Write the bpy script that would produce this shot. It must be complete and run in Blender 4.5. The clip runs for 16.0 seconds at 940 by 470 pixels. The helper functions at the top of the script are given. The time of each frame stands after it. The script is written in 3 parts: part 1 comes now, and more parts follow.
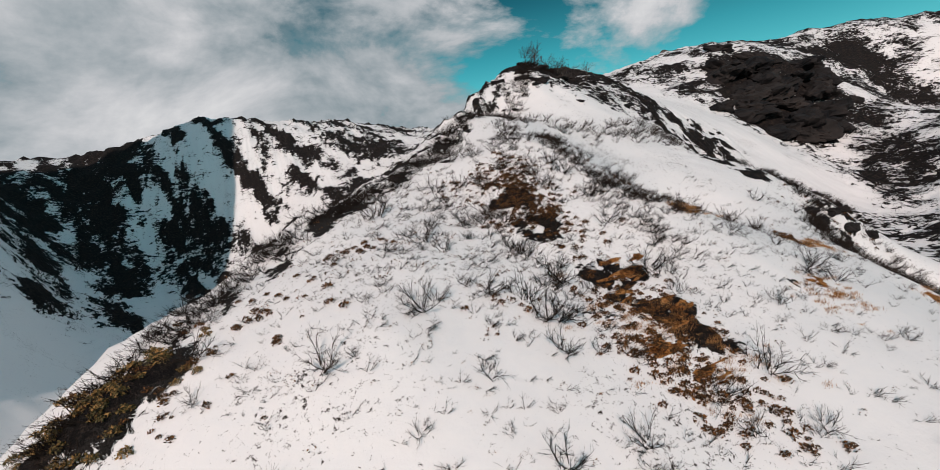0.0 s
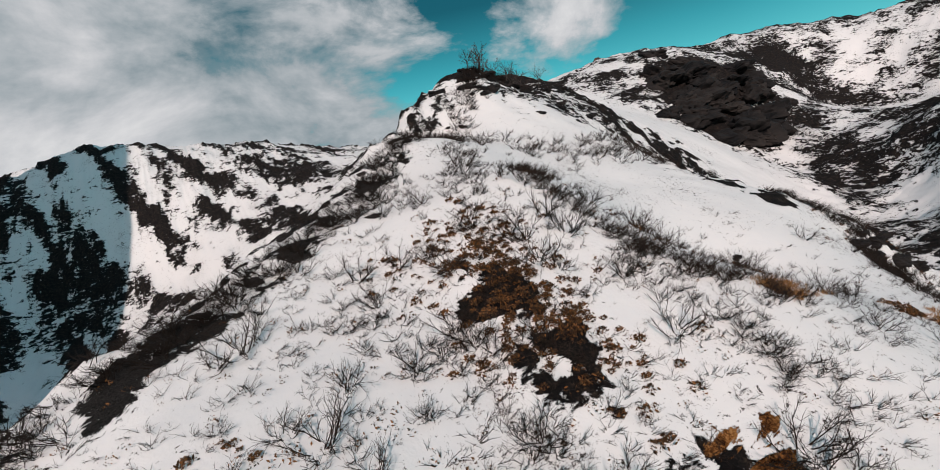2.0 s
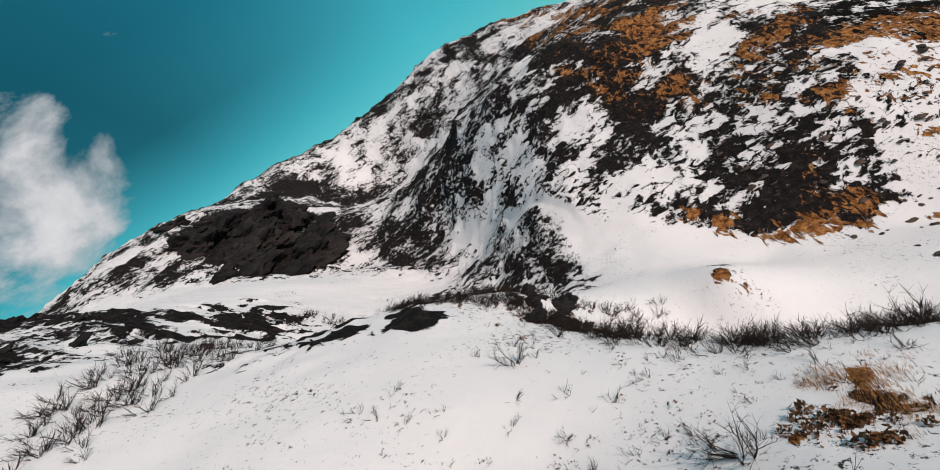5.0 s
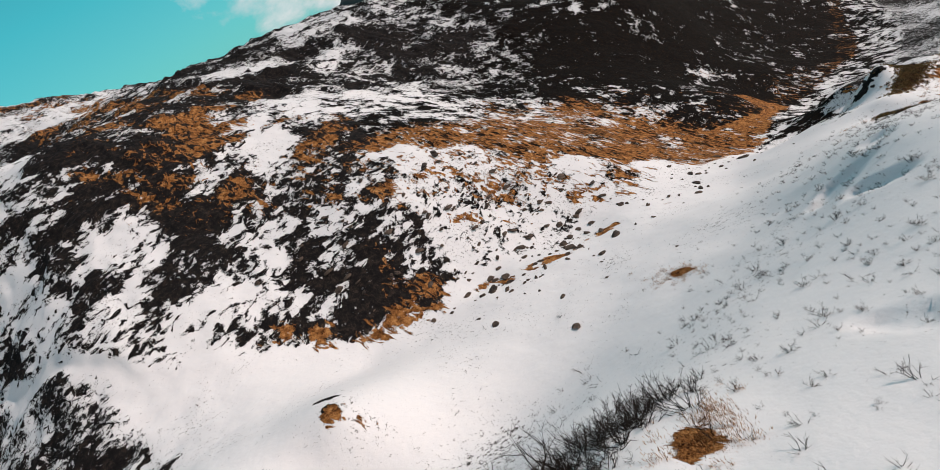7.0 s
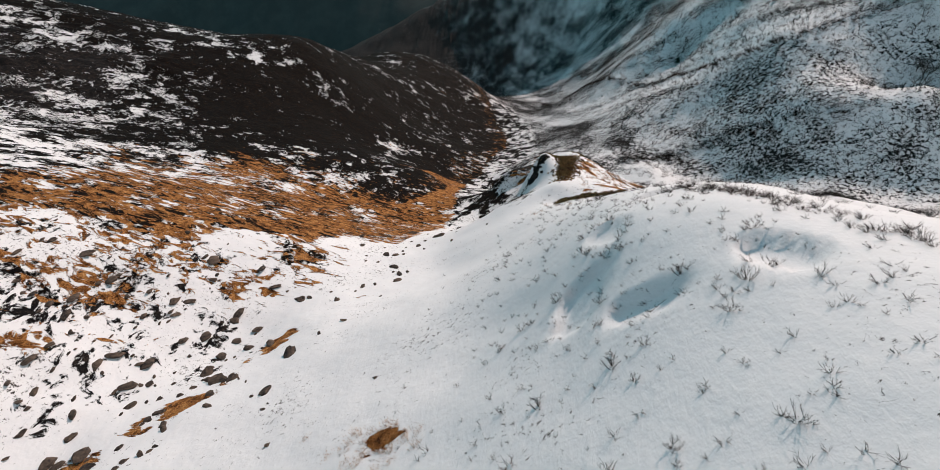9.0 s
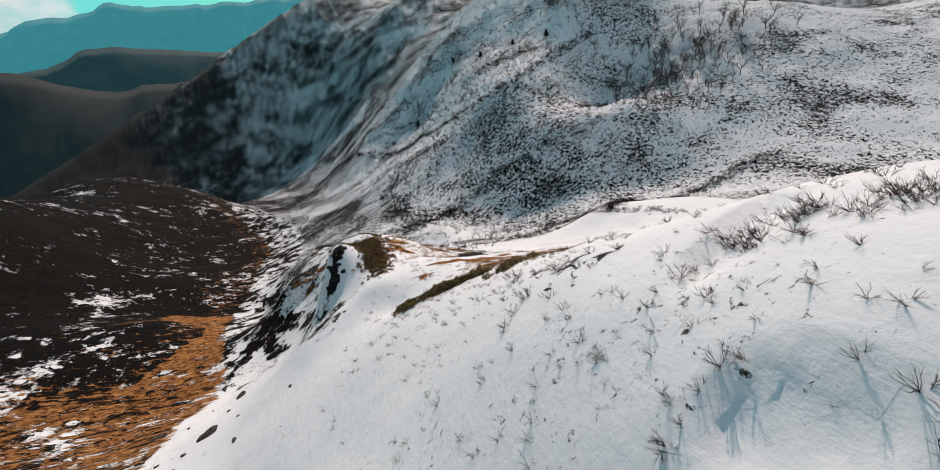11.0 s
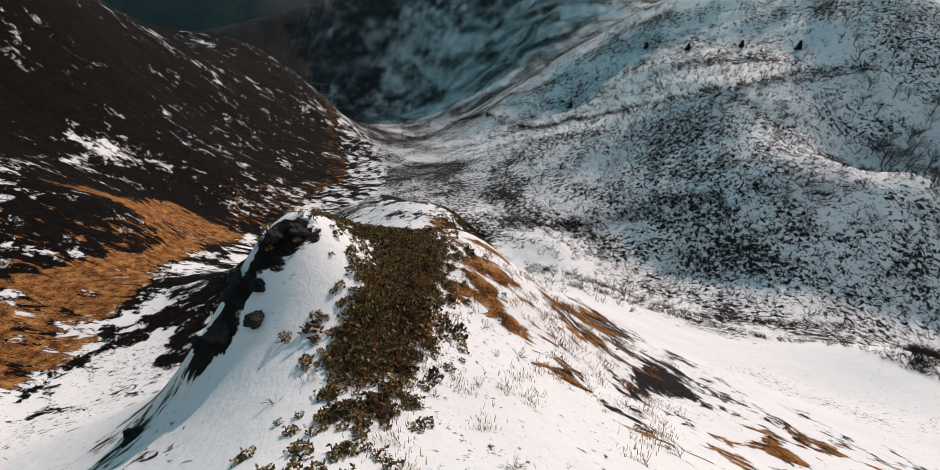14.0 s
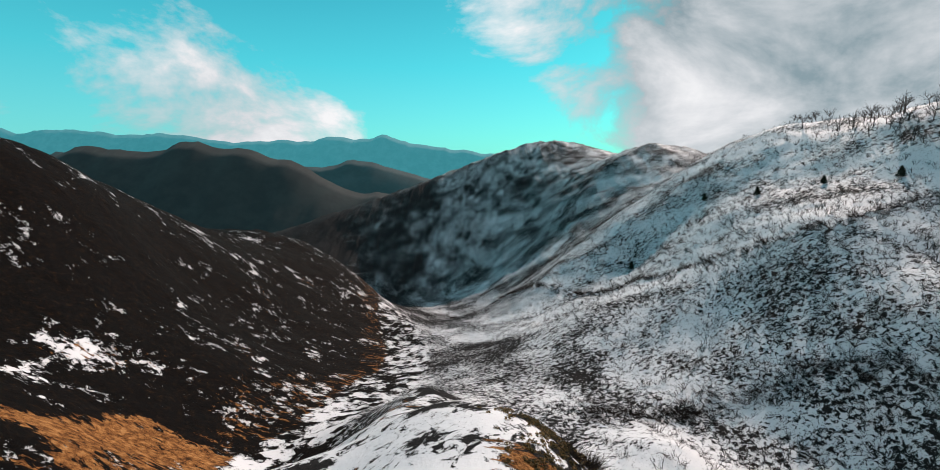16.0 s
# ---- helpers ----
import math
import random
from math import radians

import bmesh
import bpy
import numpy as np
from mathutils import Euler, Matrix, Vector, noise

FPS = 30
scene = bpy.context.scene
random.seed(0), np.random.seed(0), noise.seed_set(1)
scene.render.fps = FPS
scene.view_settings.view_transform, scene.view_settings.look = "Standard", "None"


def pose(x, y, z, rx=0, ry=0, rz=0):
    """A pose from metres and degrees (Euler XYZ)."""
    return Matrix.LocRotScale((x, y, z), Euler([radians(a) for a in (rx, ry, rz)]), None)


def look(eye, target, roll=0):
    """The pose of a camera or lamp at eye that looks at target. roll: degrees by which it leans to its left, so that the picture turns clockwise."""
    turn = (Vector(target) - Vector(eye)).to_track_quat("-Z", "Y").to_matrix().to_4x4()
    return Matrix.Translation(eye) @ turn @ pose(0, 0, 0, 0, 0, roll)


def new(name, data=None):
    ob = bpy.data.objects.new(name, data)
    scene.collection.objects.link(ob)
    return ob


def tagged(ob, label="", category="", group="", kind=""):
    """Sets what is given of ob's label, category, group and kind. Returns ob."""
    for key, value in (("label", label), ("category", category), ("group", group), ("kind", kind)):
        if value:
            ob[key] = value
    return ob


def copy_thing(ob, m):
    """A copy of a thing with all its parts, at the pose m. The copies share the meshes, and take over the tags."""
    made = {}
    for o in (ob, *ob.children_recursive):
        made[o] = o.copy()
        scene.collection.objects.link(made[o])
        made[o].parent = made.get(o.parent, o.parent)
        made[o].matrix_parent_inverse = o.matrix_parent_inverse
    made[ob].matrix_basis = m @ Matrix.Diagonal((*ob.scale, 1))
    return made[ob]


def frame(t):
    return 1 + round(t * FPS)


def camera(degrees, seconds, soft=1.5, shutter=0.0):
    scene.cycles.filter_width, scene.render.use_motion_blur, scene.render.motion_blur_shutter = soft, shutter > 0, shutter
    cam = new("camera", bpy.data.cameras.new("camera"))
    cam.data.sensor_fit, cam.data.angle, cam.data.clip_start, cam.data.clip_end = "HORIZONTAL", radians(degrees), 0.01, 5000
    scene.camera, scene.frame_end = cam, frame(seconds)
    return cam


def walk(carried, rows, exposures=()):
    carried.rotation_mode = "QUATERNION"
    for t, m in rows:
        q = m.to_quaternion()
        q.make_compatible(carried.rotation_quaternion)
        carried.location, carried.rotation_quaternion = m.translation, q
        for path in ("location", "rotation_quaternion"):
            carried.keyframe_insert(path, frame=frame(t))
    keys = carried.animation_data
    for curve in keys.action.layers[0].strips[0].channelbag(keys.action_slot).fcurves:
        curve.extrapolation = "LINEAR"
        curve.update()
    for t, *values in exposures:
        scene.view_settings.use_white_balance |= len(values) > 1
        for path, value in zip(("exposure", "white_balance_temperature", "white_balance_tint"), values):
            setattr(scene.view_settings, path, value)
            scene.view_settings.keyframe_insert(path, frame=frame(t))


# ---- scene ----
cam = camera(89.6, 16.0, soft=0.35)
PATH = [
    (0.0, pose(79.97, -108.51, 78.69, 80.57, 7.72, 156.36)),
    (0.5, pose(77.22, -115.99, 79.73, 79.35, 8.85, 153.61)),
    (1.0, pose(74.22, -123.38, 80.71, 79.04, 9.39, 151.92)),
    (1.5, pose(70.75, -130.90, 81.64, 79.58, 9.86, 150.58)),
    (2.0, pose(66.85, -138.42, 82.94, 80.79, 10.38, 148.47)),
    (2.5, pose(62.70, -145.60, 84.31, 82.33, 11.70, 143.50)),
    (3.0, pose(58.30, -152.20, 85.68, 85.06, 14.51, 136.52)),
    (3.2, pose(56.53, -154.42, 86.18, 86.02, 15.87, 133.79)),
    (3.6, pose(51.25, -157.86, 86.20, 86.59, 19.81, 127.42)),
    (4.0, pose(44.54, -160.11, 85.31, 85.41, 24.61, 119.73)),
    (4.4, pose(37.27, -161.34, 83.91, 82.50, 29.42, 110.51)),
    (4.8, pose(30.33, -161.70, 82.40, 78.12, 33.39, 99.68)),
    (5.3, pose(23.35, -161.18, 80.91, 71.64, 36.11, 84.40)),
    (5.5, pose(21.57, -160.75, 80.66, 69.35, 36.28, 78.15)),
    (6.0, pose(17.69, -159.20, 80.32, 63.75, 34.45, 62.70)),
    (6.5, pose(13.84, -156.59, 79.81, 58.45, 31.40, 48.28)),
    (7.0, pose(10.11, -152.59, 77.90, 56.95, 26.61, 38.92)),
    (7.5, pose(7.18, -144.58, 73.82, 58.52, 21.74, 31.25)),
    (8.0, pose(4.01, -138.07, 70.15, 58.72, 15.94, 25.57)),
    (8.5, pose(0.85, -131.68, 66.56, 57.66, 10.45, 20.01)),
    (8.7, pose(-0.38, -129.19, 65.20, 56.59, 9.09, 15.45)),
    (9.0, pose(-2.17, -125.40, 63.18, 55.08, 7.88, 7.66)),
    (9.2, pose(-3.28, -122.69, 61.77, 54.80, 7.80, 3.34)),
    (9.5, pose(-4.80, -118.39, 59.67, 57.04, 8.83, -3.78)),
    (10.0, pose(-6.92, -110.89, 56.41, 59.21, 9.87, -13.97)),
    (10.2, pose(-7.65, -107.85, 55.15, 59.58, 10.35, -16.86)),
    (10.6, pose(-8.22, -100.16, 51.87, 59.81, 10.68, -21.72)),
    (11.0, pose(-7.87, -91.05, 47.88, 59.66, 10.11, -24.95)),
    (11.4, pose(-6.86, -81.22, 43.45, 59.35, 8.63, -26.17)),
    (11.8, pose(-5.44, -71.39, 38.87, 59.00, 6.28, -25.03)),
    (12.3, pose(-3.43, -60.09, 33.29, 58.44, 2.17, -19.76)),
    (12.5, pose(-2.70, -56.28, 31.27, 58.14, 0.19, -16.27)),
    (13.0, pose(-1.19, -48.13, 27.20, 58.38, -2.70, -10.66)),
    (13.5, pose(-0.03, -39.56, 23.14, 58.65, -4.37, -7.17)),
    (14.0, pose(0.92, -31.27, 19.04, 59.60, -5.79, -3.73)),
    (14.5, pose(1.73, -22.63, 15.43, 61.96, -7.61, 0.28)),
    (15.0, pose(2.08, -14.33, 11.85, 64.76, -8.74, 3.17)),
    (15.2, pose(2.14, -10.93, 10.48, 67.14, -8.08, 2.87)),
    (15.5, pose(1.90, -6.10, 8.60, 73.39, -6.05, 2.23)),
    (15.7, pose(1.40, -3.20, 7.20, 76.75, -3.93, 1.42)),
    (16.0, pose(0.50, 0.60, 4.80, 81.00, -0.00, 0.00)),
]
walk(cam, PATH, [(0, -0.42), (3, -0.37), (5, -0.36), (6, -0.3), (7.5, -0.25), (8.5, -0.18), (10.2, -0.15), (12.5, -0.22), (14, -0.2), (15, -0.05), (16, 0.0)])

# ---- light ----
SUN_AZIMUTH, SUN_HEIGHT = 30.0, 31.0      # degrees to the right of +y, and above the horizon
sun_way = Vector((math.sin(radians(SUN_AZIMUTH)) * math.cos(radians(SUN_HEIGHT)),
                  math.cos(radians(SUN_AZIMUTH)) * math.cos(radians(SUN_HEIGHT)), math.sin(radians(SUN_HEIGHT))))
sun = new("sun", bpy.data.lights.new("sun", "SUN"))
sun.data.energy, sun.data.angle, sun.data.color = 3.9, radians(0.6), (1.0, 0.79, 0.705)
sun.matrix_world = look(sun_way * 1000, (0, 0, 0))


def node(tree, kind, **settings):
    n = tree.nodes.new(kind)
    for key, value in settings.items():
        n.inputs[key.replace("_", " ")].default_value = value
    return n


def ramp(tree, source, stops):
    n = tree.nodes.new("ShaderNodeValToRGB")
    while len(n.color_ramp.elements) < len(stops):
        n.color_ramp.elements.new(1.0)
    for e, (at, c) in zip(n.color_ramp.elements, stops):
        e.position, e.color = at, (*c, 1)
    tree.links.new(source, n.inputs["Fac"])
    return n.outputs["Color"]


def mathn(tree, op, a, b=None, c=None, clamp=False):
    n = tree.nodes.new("ShaderNodeMath")
    n.operation, n.use_clamp = op, clamp
    for i, v in enumerate((a, b, c)):
        if v is None:
            continue
        if isinstance(v, (int, float)):
            n.inputs[i].default_value = v
        else:
            tree.links.new(v, n.inputs[i])
    return n.outputs[0]


def mixc(tree, fac, a, b):
    n = tree.nodes.new("ShaderNodeMix")
    n.data_type = "RGBA"
    for i, v in ((0, fac), (6, a), (7, b)):
        if isinstance(v, (int, float)):
            n.inputs[i].default_value = v
        elif isinstance(v, tuple):
            n.inputs[i].default_value = (*v, 1)
        else:
            tree.links.new(v, n.inputs[i])
    return n.outputs[2]


def noisen(tree, vector, scale, detail=6.0, rough=0.55, warp=0.0):
    n = node(tree, "ShaderNodeTexNoise", Scale=scale, Detail=detail, Roughness=rough, Distortion=warp)
    tree.links.new(vector, n.inputs["Vector"])
    return n.outputs["Fac"]


def mapped(tree, vector, scale=(1, 1, 1), turn=(0, 0, 0)):
    n = tree.nodes.new("ShaderNodeMapping")
    n.inputs["Scale"].default_value, n.inputs["Rotation"].default_value = scale, [radians(a) for a in turn]
    tree.links.new(vector, n.inputs["Vector"])
    return n.outputs["Vector"]


# sky: clear turquoise air with broken cloud
world = bpy.data.worlds.new("sky")
scene.world = world
world.use_nodes = True
wt = world.node_tree
wt.nodes.clear()
sky = wt.nodes.new("ShaderNodeTexSky")
sky.sky_type, sky.sun_disc = "NISHITA", False
sky.sun_elevation, sky.sun_rotation = radians(SUN_HEIGHT), radians(SUN_AZIMUTH)
sky.air_density, sky.dust_density, sky.ozone_density = 1.0, 0.6, 1.2
tone = wt.nodes.new("ShaderNodeMix")
tone.data_type, tone.blend_type = "RGBA", "MULTIPLY"
tone.inputs[0].default_value = 1.0
tone.inputs[7].default_value = (0.13, 1.0, 0.97, 1)
wt.links.new(sky.outputs["Color"], tone.inputs[6])
where = wt.nodes.new("ShaderNodeTexCoord").outputs["Generated"]
cl = noisen(wt, mapped(wt, where, (1, 1, 1.7)), 3.1, 10, 0.58, 0.3)
big = noisen(wt, mapped(wt, where, (1, 1, 1.6), (0, 0, 40)), 1.1, 3, 0.5)
cloud = mathn(wt, "ADD", mathn(wt, "MULTIPLY", cl, 0.90), mathn(wt, "MULTIPLY", big, 0.24))


def bank(tree, total, azimuth, rise, near, full, amount):
    """More or less cloud round one direction of the sky."""
    n = tree.nodes.new("ShaderNodeVectorMath")
    n.operation = "DOT_PRODUCT"
    a, e = radians(azimuth), radians(rise)
    n.inputs[1].default_value = (math.sin(a) * math.cos(e), math.cos(a) * math.cos(e), math.sin(e))
    tree.links.new(where, n.inputs[0])
    m = node(tree, "ShaderNodeMapRange", From_Min=near, From_Max=full, To_Min=0.0, To_Max=amount)
    m.interpolation_type = "SMOOTHSTEP"
    tree.links.new(n.outputs["Value"], m.inputs["Value"])
    return mathn(tree, "ADD", total, m.outputs[0])


for azimuth, rise, near, full, amount in [(182, 4, 0.80, 0.99, 0.14), (204, 26, 0.90, 0.99, -0.09), (285, 16, 0.62, 0.93, -0.22),
                                          (-4, 14, 0.72, 1.0, -0.16), (55, 18, 0.50, 1.0, 0.30), (-44, 12, 0.80, 1.0, 0.14)]:
    cloud = bank(wt, cloud, azimuth, rise, near, full, amount)
up = wt.nodes.new("ShaderNodeSeparateXYZ")
wt.links.new(where, up.inputs[0])
air = ramp(wt, up.outputs["Z"], [(0.0, (1.7, 4.6, 4.9)), (0.18, (0.6, 3.9, 4.4)), (0.42, (0.14, 1.7, 2.3)), (1.0, (0.05, 0.6, 1.0))])
clear = mixc(wt, 0.72, tone.outputs[2], air)
away = mathn(wt, "MULTIPLY_ADD", up.outputs["X"], -math.sin(radians(SUN_AZIMUTH)), mathn(wt, "MULTIPLY", up.outputs["Y"], -math.cos(radians(SUN_AZIMUTH))))
deep = mathn(wt, "MULTIPLY", ramp(wt, away, [(0.55, (0, 0, 0)), (0.85, (1, 1, 1))]), ramp(wt, up.outputs["Z"], [(0.10, (0, 0, 0)), (0.28, (1, 1, 1))]))
clear = mixc(wt, mathn(wt, "MULTIPLY", deep, 0.85), clear, (0.05, 0.62, 0.95))      # deeper blue opposite the sun
cover = ramp(wt, cloud, [(0.53, (0, 0, 0)), (0.585, (0.6, 0.6, 0.6)), (0.65, (1, 1, 1))])
pale = ramp(wt, cl, [(0.40, (1.7, 2.3, 2.6)), (0.60, (5.0, 5.1, 5.3)), (0.68, (6.2, 6.2, 6.3))])
mix = mixc(wt, cover, clear, pale)
back = node(wt, "ShaderNodeBackground", Strength=0.15)
wt.links.new(mix, back.inputs["Color"])
wo = wt.nodes.new("ShaderNodeOutputWorld")
wt.links.new(back.outputs[0], wo.inputs["Surface"])


# ---- materials ----
def material(name):
    m = bpy.data.materials.new(name)
    m.use_nodes = True
    t = m.node_tree
    return m, t, t.nodes["Principled BSDF"], t.nodes.new("ShaderNodeTexCoord").outputs["Object"]


def relief(t, shader, height, strength, distance):
    b = node(t, "ShaderNodeBump", Strength=strength, Distance=distance)
    t.links.new(height, b.inputs["Height"])
    t.links.new(b.outputs["Normal"], shader.inputs["Normal"])


def cover_mask(t, noise, density, soft):
    """1 where the noise lies under the share of ground that the cover takes."""
    edge = mathn(t, "MULTIPLY_ADD", density, 0.56, 0.22)
    return mathn(t, "MULTIPLY_ADD", mathn(t, "SUBTRACT", edge, noise), 1.0 / soft, 0.5, clamp=True)


def attribute(t, name):
    n = t.nodes.new("ShaderNodeAttribute")
    n.attribute_name = name
    return n.outputs["Fac"]


def ground_material():
    m, t, b, p = material("snow_rock_and_heath")
    layered = mapped(t, p, (1, 1, 2.0), (4, -4, 0))
    n_rock = mathn(t, "MULTIPLY_ADD", noisen(t, layered, 0.34, 10, 0.72, 0.5), 0.62, mathn(t, "MULTIPLY", noisen(t, layered, 0.085, 6, 0.6, 0.6), 0.40))
    n_heath = mathn(t, "MULTIPLY_ADD", noisen(t, p, 0.6, 8, 0.74, 0.5), 0.56, mathn(t, "MULTIPLY", noisen(t, mapped(t, p, (1, 1, 1.6)), 0.09, 6, 0.6, 0.8), 0.5))
    n_straw = noisen(t, mapped(t, p, (0.4, 1.6, 1.6), (0, 0, 12)), 0.36, 9, 0.68, 0.8)
    n_brush = mathn(t, "MULTIPLY_ADD", noisen(t, p, 0.75, 10, 0.76, 0.7), 0.84, mathn(t, "MULTIPLY", noisen(t, p, 0.06, 5, 0.55), 0.16))
    fine = noisen(t, p, 6.0, 6, 0.75)
    mid = noisen(t, p, 0.7, 6, 0.65)
    blend = mathn(t, "MULTIPLY_ADD", fine, 0.55, mathn(t, "MULTIPLY", mid, 0.45))
    m_rock = cover_mask(t, n_rock, attribute(t, "rock"), 0.012)
    m_heath = cover_mask(t, n_heath, attribute(t, "heath"), 0.02)
    m_straw = cover_mask(t, n_straw, attribute(t, "straw"), 0.02)
    m_brush = cover_mask(t, n_brush, attribute(t, "brush"), 0.014)
    n_speck = noisen(t, p, 1.7, 9, 0.80, 0.4)
    m_speck = cover_mask(t, n_speck, mathn(t, "MULTIPLY_ADD", noisen(t, p, 0.06, 4, 0.6), 0.66, -0.05), 0.012)
    snow = mixc(t, mid, (0.76, 0.77, 0.79), (0.84, 0.83, 0.82))
    rock = ramp(t, blend, [(0.38, (0.006, 0.006, 0.007)), (0.52, (0.018, 0.016, 0.016)), (0.66, (0.09, 0.066, 0.05))])
    heath = ramp(t, blend, [(0.40, (0.003, 0.0025, 0.0025)), (0.53, (0.007, 0.005, 0.004)), (0.61, (0.032, 0.017, 0.008)), (0.69, (0.17, 0.072, 0.024))])
    straw = ramp(t, blend, [(0.41, (0.02, 0.009, 0.005)), (0.48, (0.22, 0.085, 0.026)), (0.55, (0.55, 0.25, 0.08)), (0.64, (0.74, 0.46, 0.20))])
    brush = ramp(t, fine, [(0.36, (0.010, 0.010, 0.010)), (0.6, (0.046, 0.042, 0.040))])
    c = mixc(t, m_speck, snow, (0.035, 0.028, 0.024))
    c = mixc(t, m_brush, c, brush)
    c = mixc(t, m_heath, c, heath)
    c = mixc(t, m_rock, c, rock)
    c = mixc(t, m_straw, c, straw)
    t.links.new(c, b.inputs["Base Color"])
    bare = mathn(t, "MAXIMUM", mathn(t, "MAXIMUM", m_rock, m_heath), mathn(t, "MAXIMUM", m_brush, m_straw))
    t.links.new(mathn(t, "MULTIPLY_ADD", bare, 0.2, 0.65), b.inputs["Roughness"])
    b.inputs["Specular IOR Level"].default_value = 0.06
    ripple = noisen(t, mapped(t, p, (1, 0.35, 1), (0, 0, 25)), 2.2, 4, 0.6, 0.6)
    high = mathn(t, "ADD", mathn(t, "MULTIPLY", bare, mathn(t, "MULTIPLY_ADD", n_rock, 1.8, mathn(t, "MULTIPLY", fine, 0.9))),
                 mathn(t, "MULTIPLY_ADD", ripple, 0.05, mathn(t, "MULTIPLY", mid, 0.16)))
    relief(t, b, high, 0.8, 0.7)
    return m


def haze_glow_material(name, colour, glow):
    """Distant wooded hills; an even emission stands in for haze in bright air."""
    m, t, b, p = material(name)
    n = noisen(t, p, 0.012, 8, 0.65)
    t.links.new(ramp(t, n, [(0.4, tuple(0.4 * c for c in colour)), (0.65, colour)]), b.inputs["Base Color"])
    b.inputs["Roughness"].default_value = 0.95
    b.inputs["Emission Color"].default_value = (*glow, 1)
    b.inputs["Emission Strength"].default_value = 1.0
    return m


GROUND = ground_material()
HILLS = haze_glow_material("far_woods_haze_glow", (0.02, 0.025, 0.022), (0.004, 0.011, 0.013))
RIDGE = haze_glow_material("woods_haze_glow", (0.025, 0.04, 0.04), (0.007, 0.030, 0.036))
PEAKS = haze_glow_material("range_haze_glow", (0.05, 0.08, 0.09), (0.035, 0.23, 0.27))

# Crest, foot and stream spots of each landform: x, y and height in metres.
SPUR = [
    (-12, -302, 87), (-21, -279, 105), (-6, -274, 95), (-34, -270, 104), (30, -250, 72), (18, -241, 88), (61,
    -225, 64), (-20, -222, 83), (79, -213, 58), (93, -206, 50), (44, -203, 81), (1, -201, 75), (66, -195, 75),
    (30, -186, 80), (79, -183, 71), (55, -180, 74), (-3, -178, 66), (89, -177, 66), (81, -172, 69), (-38, -171,
    53), (25, -161, 68), (-36, -158, 31), (-19, -158, 49), (48, -152, 63), (72, -151, 66), (-7, -270, 101),
    (-38, -281, 109), (7, -176, 63.5), (11, -174, 63.5), (34, -228, 87), (18, -244, 93), (48, -212, 82)]
SPUR_BACK = [
    (-46, -147, 37), (-3, -145, 53), (0, -142, 53), (1, -142, 53), (-27, -137, 27), (-8, -107, 32), (12, -98, 42),
    (-49, -96, 16), (-6, -89, 28), (4, -88, 37), (26, -86, 37), (-26, -81, 17), (19, -79, 36), (-44, -73, 10),
    (45, -72, 19), (-9, -70, 21), (3, -68, 28), (35, -62, 17)]
MOUNTAIN = [
    (-301, -365, 127), (-263, -294, 70), (-54, -268, 100), (-142, -264, 66), (-216, -263, 46), (-186, -228, 36),
    (-86, -206, 38), (-233, -199, 76), (-68, -197, 41), (-85, -172, 35), (-115, -162, 49), (-191, -161, 83),
    (-234, -132, 86), (-117, -120, 44), (-63, -106, 12), (-88, -100, 33), (-58, -78, 9), (-93, -68, 30), (-64,
    -54, 14), (-175, -36, 46), (-64, -22, -3), (-150, -206, 32), (-172, -244, 46), (-66, -135, 22), (-60, -109,
    20), (-335, -10, 86)]
LEFT_RIDGE = [
    (96, -785, 120), (279, -758, 88), (47, -625, 132), (126, -623, 138), (-34, -614, 123), (204, -612, 112),
    (259, -596, 108), (164, -528, 31), (-300, -473, 149), (-24, -451, 82), (250, -300, 0), (110, -197, 46),
    (160, -180, 10), (100, -169, 63), (120, -80, -12), (230, -60, -40), (-92, -580, 104)]
BASIN = [
    (60, -60, 6), (-27, -54, 5), (1, -41, 12), (-41, -38, -1), (-2, -37, 8), (-3, -29, 9), (-13, -27, 4)]
FIELD = [
    (15, -29, 5.6), (80, -5, -20), (9, -28, 7.4), (6.4, -16, 2.6), (75, 20, -28), (12, 13, -11.3), (18, 7, -12.3), (23, -1, -10.6),
    (64, 10, -27), (-3, -13, 5), (-1, -17.5, 4.9), (-13, -3, -8), (47, 64, -50), (-2.5, -39, 9.8), (27, -33, 3.5)]
DARK_HILL = [
    (-120, -10, 12), (-200, 18, 32), (-65, 58, -29), (-92, 95, -35), (-54, 96, -58), (-300, 100, 70), (-149,
    150, 11), (-110, 190, -48), (-121, 292, -60), (-180, 301, -40), (-150, 400, -62), (-60, 480, -150), (-160,
    560, -169), (-96, 131, -40), (-71, 134, -56), (-62, 270, -94), (-190, 166, 15), (-147, 170, 5), (-144, 195,
    -9), (-144, 235, -26), (-141, 290, -44), (-118, 330, -65), (-90, 390, -95)]
MOUND = [
    (-8, -24, 4), (3, -20, 5), (-12, -14, -3), (4, -12, 2), (-2, -7, 4), (-12, -5, -5), (5, -4, 1), (-19, -1,
    -15), (-14, -1, -12), (-1, -2.5, 2.8), (-23, 2, -20), (0, 5, -1.8), (5, 7, -2.6), (-12, 10, -17), (-6, -9,
    7), (-6.5, -5, 4.2), (16, -11, -4.2)]
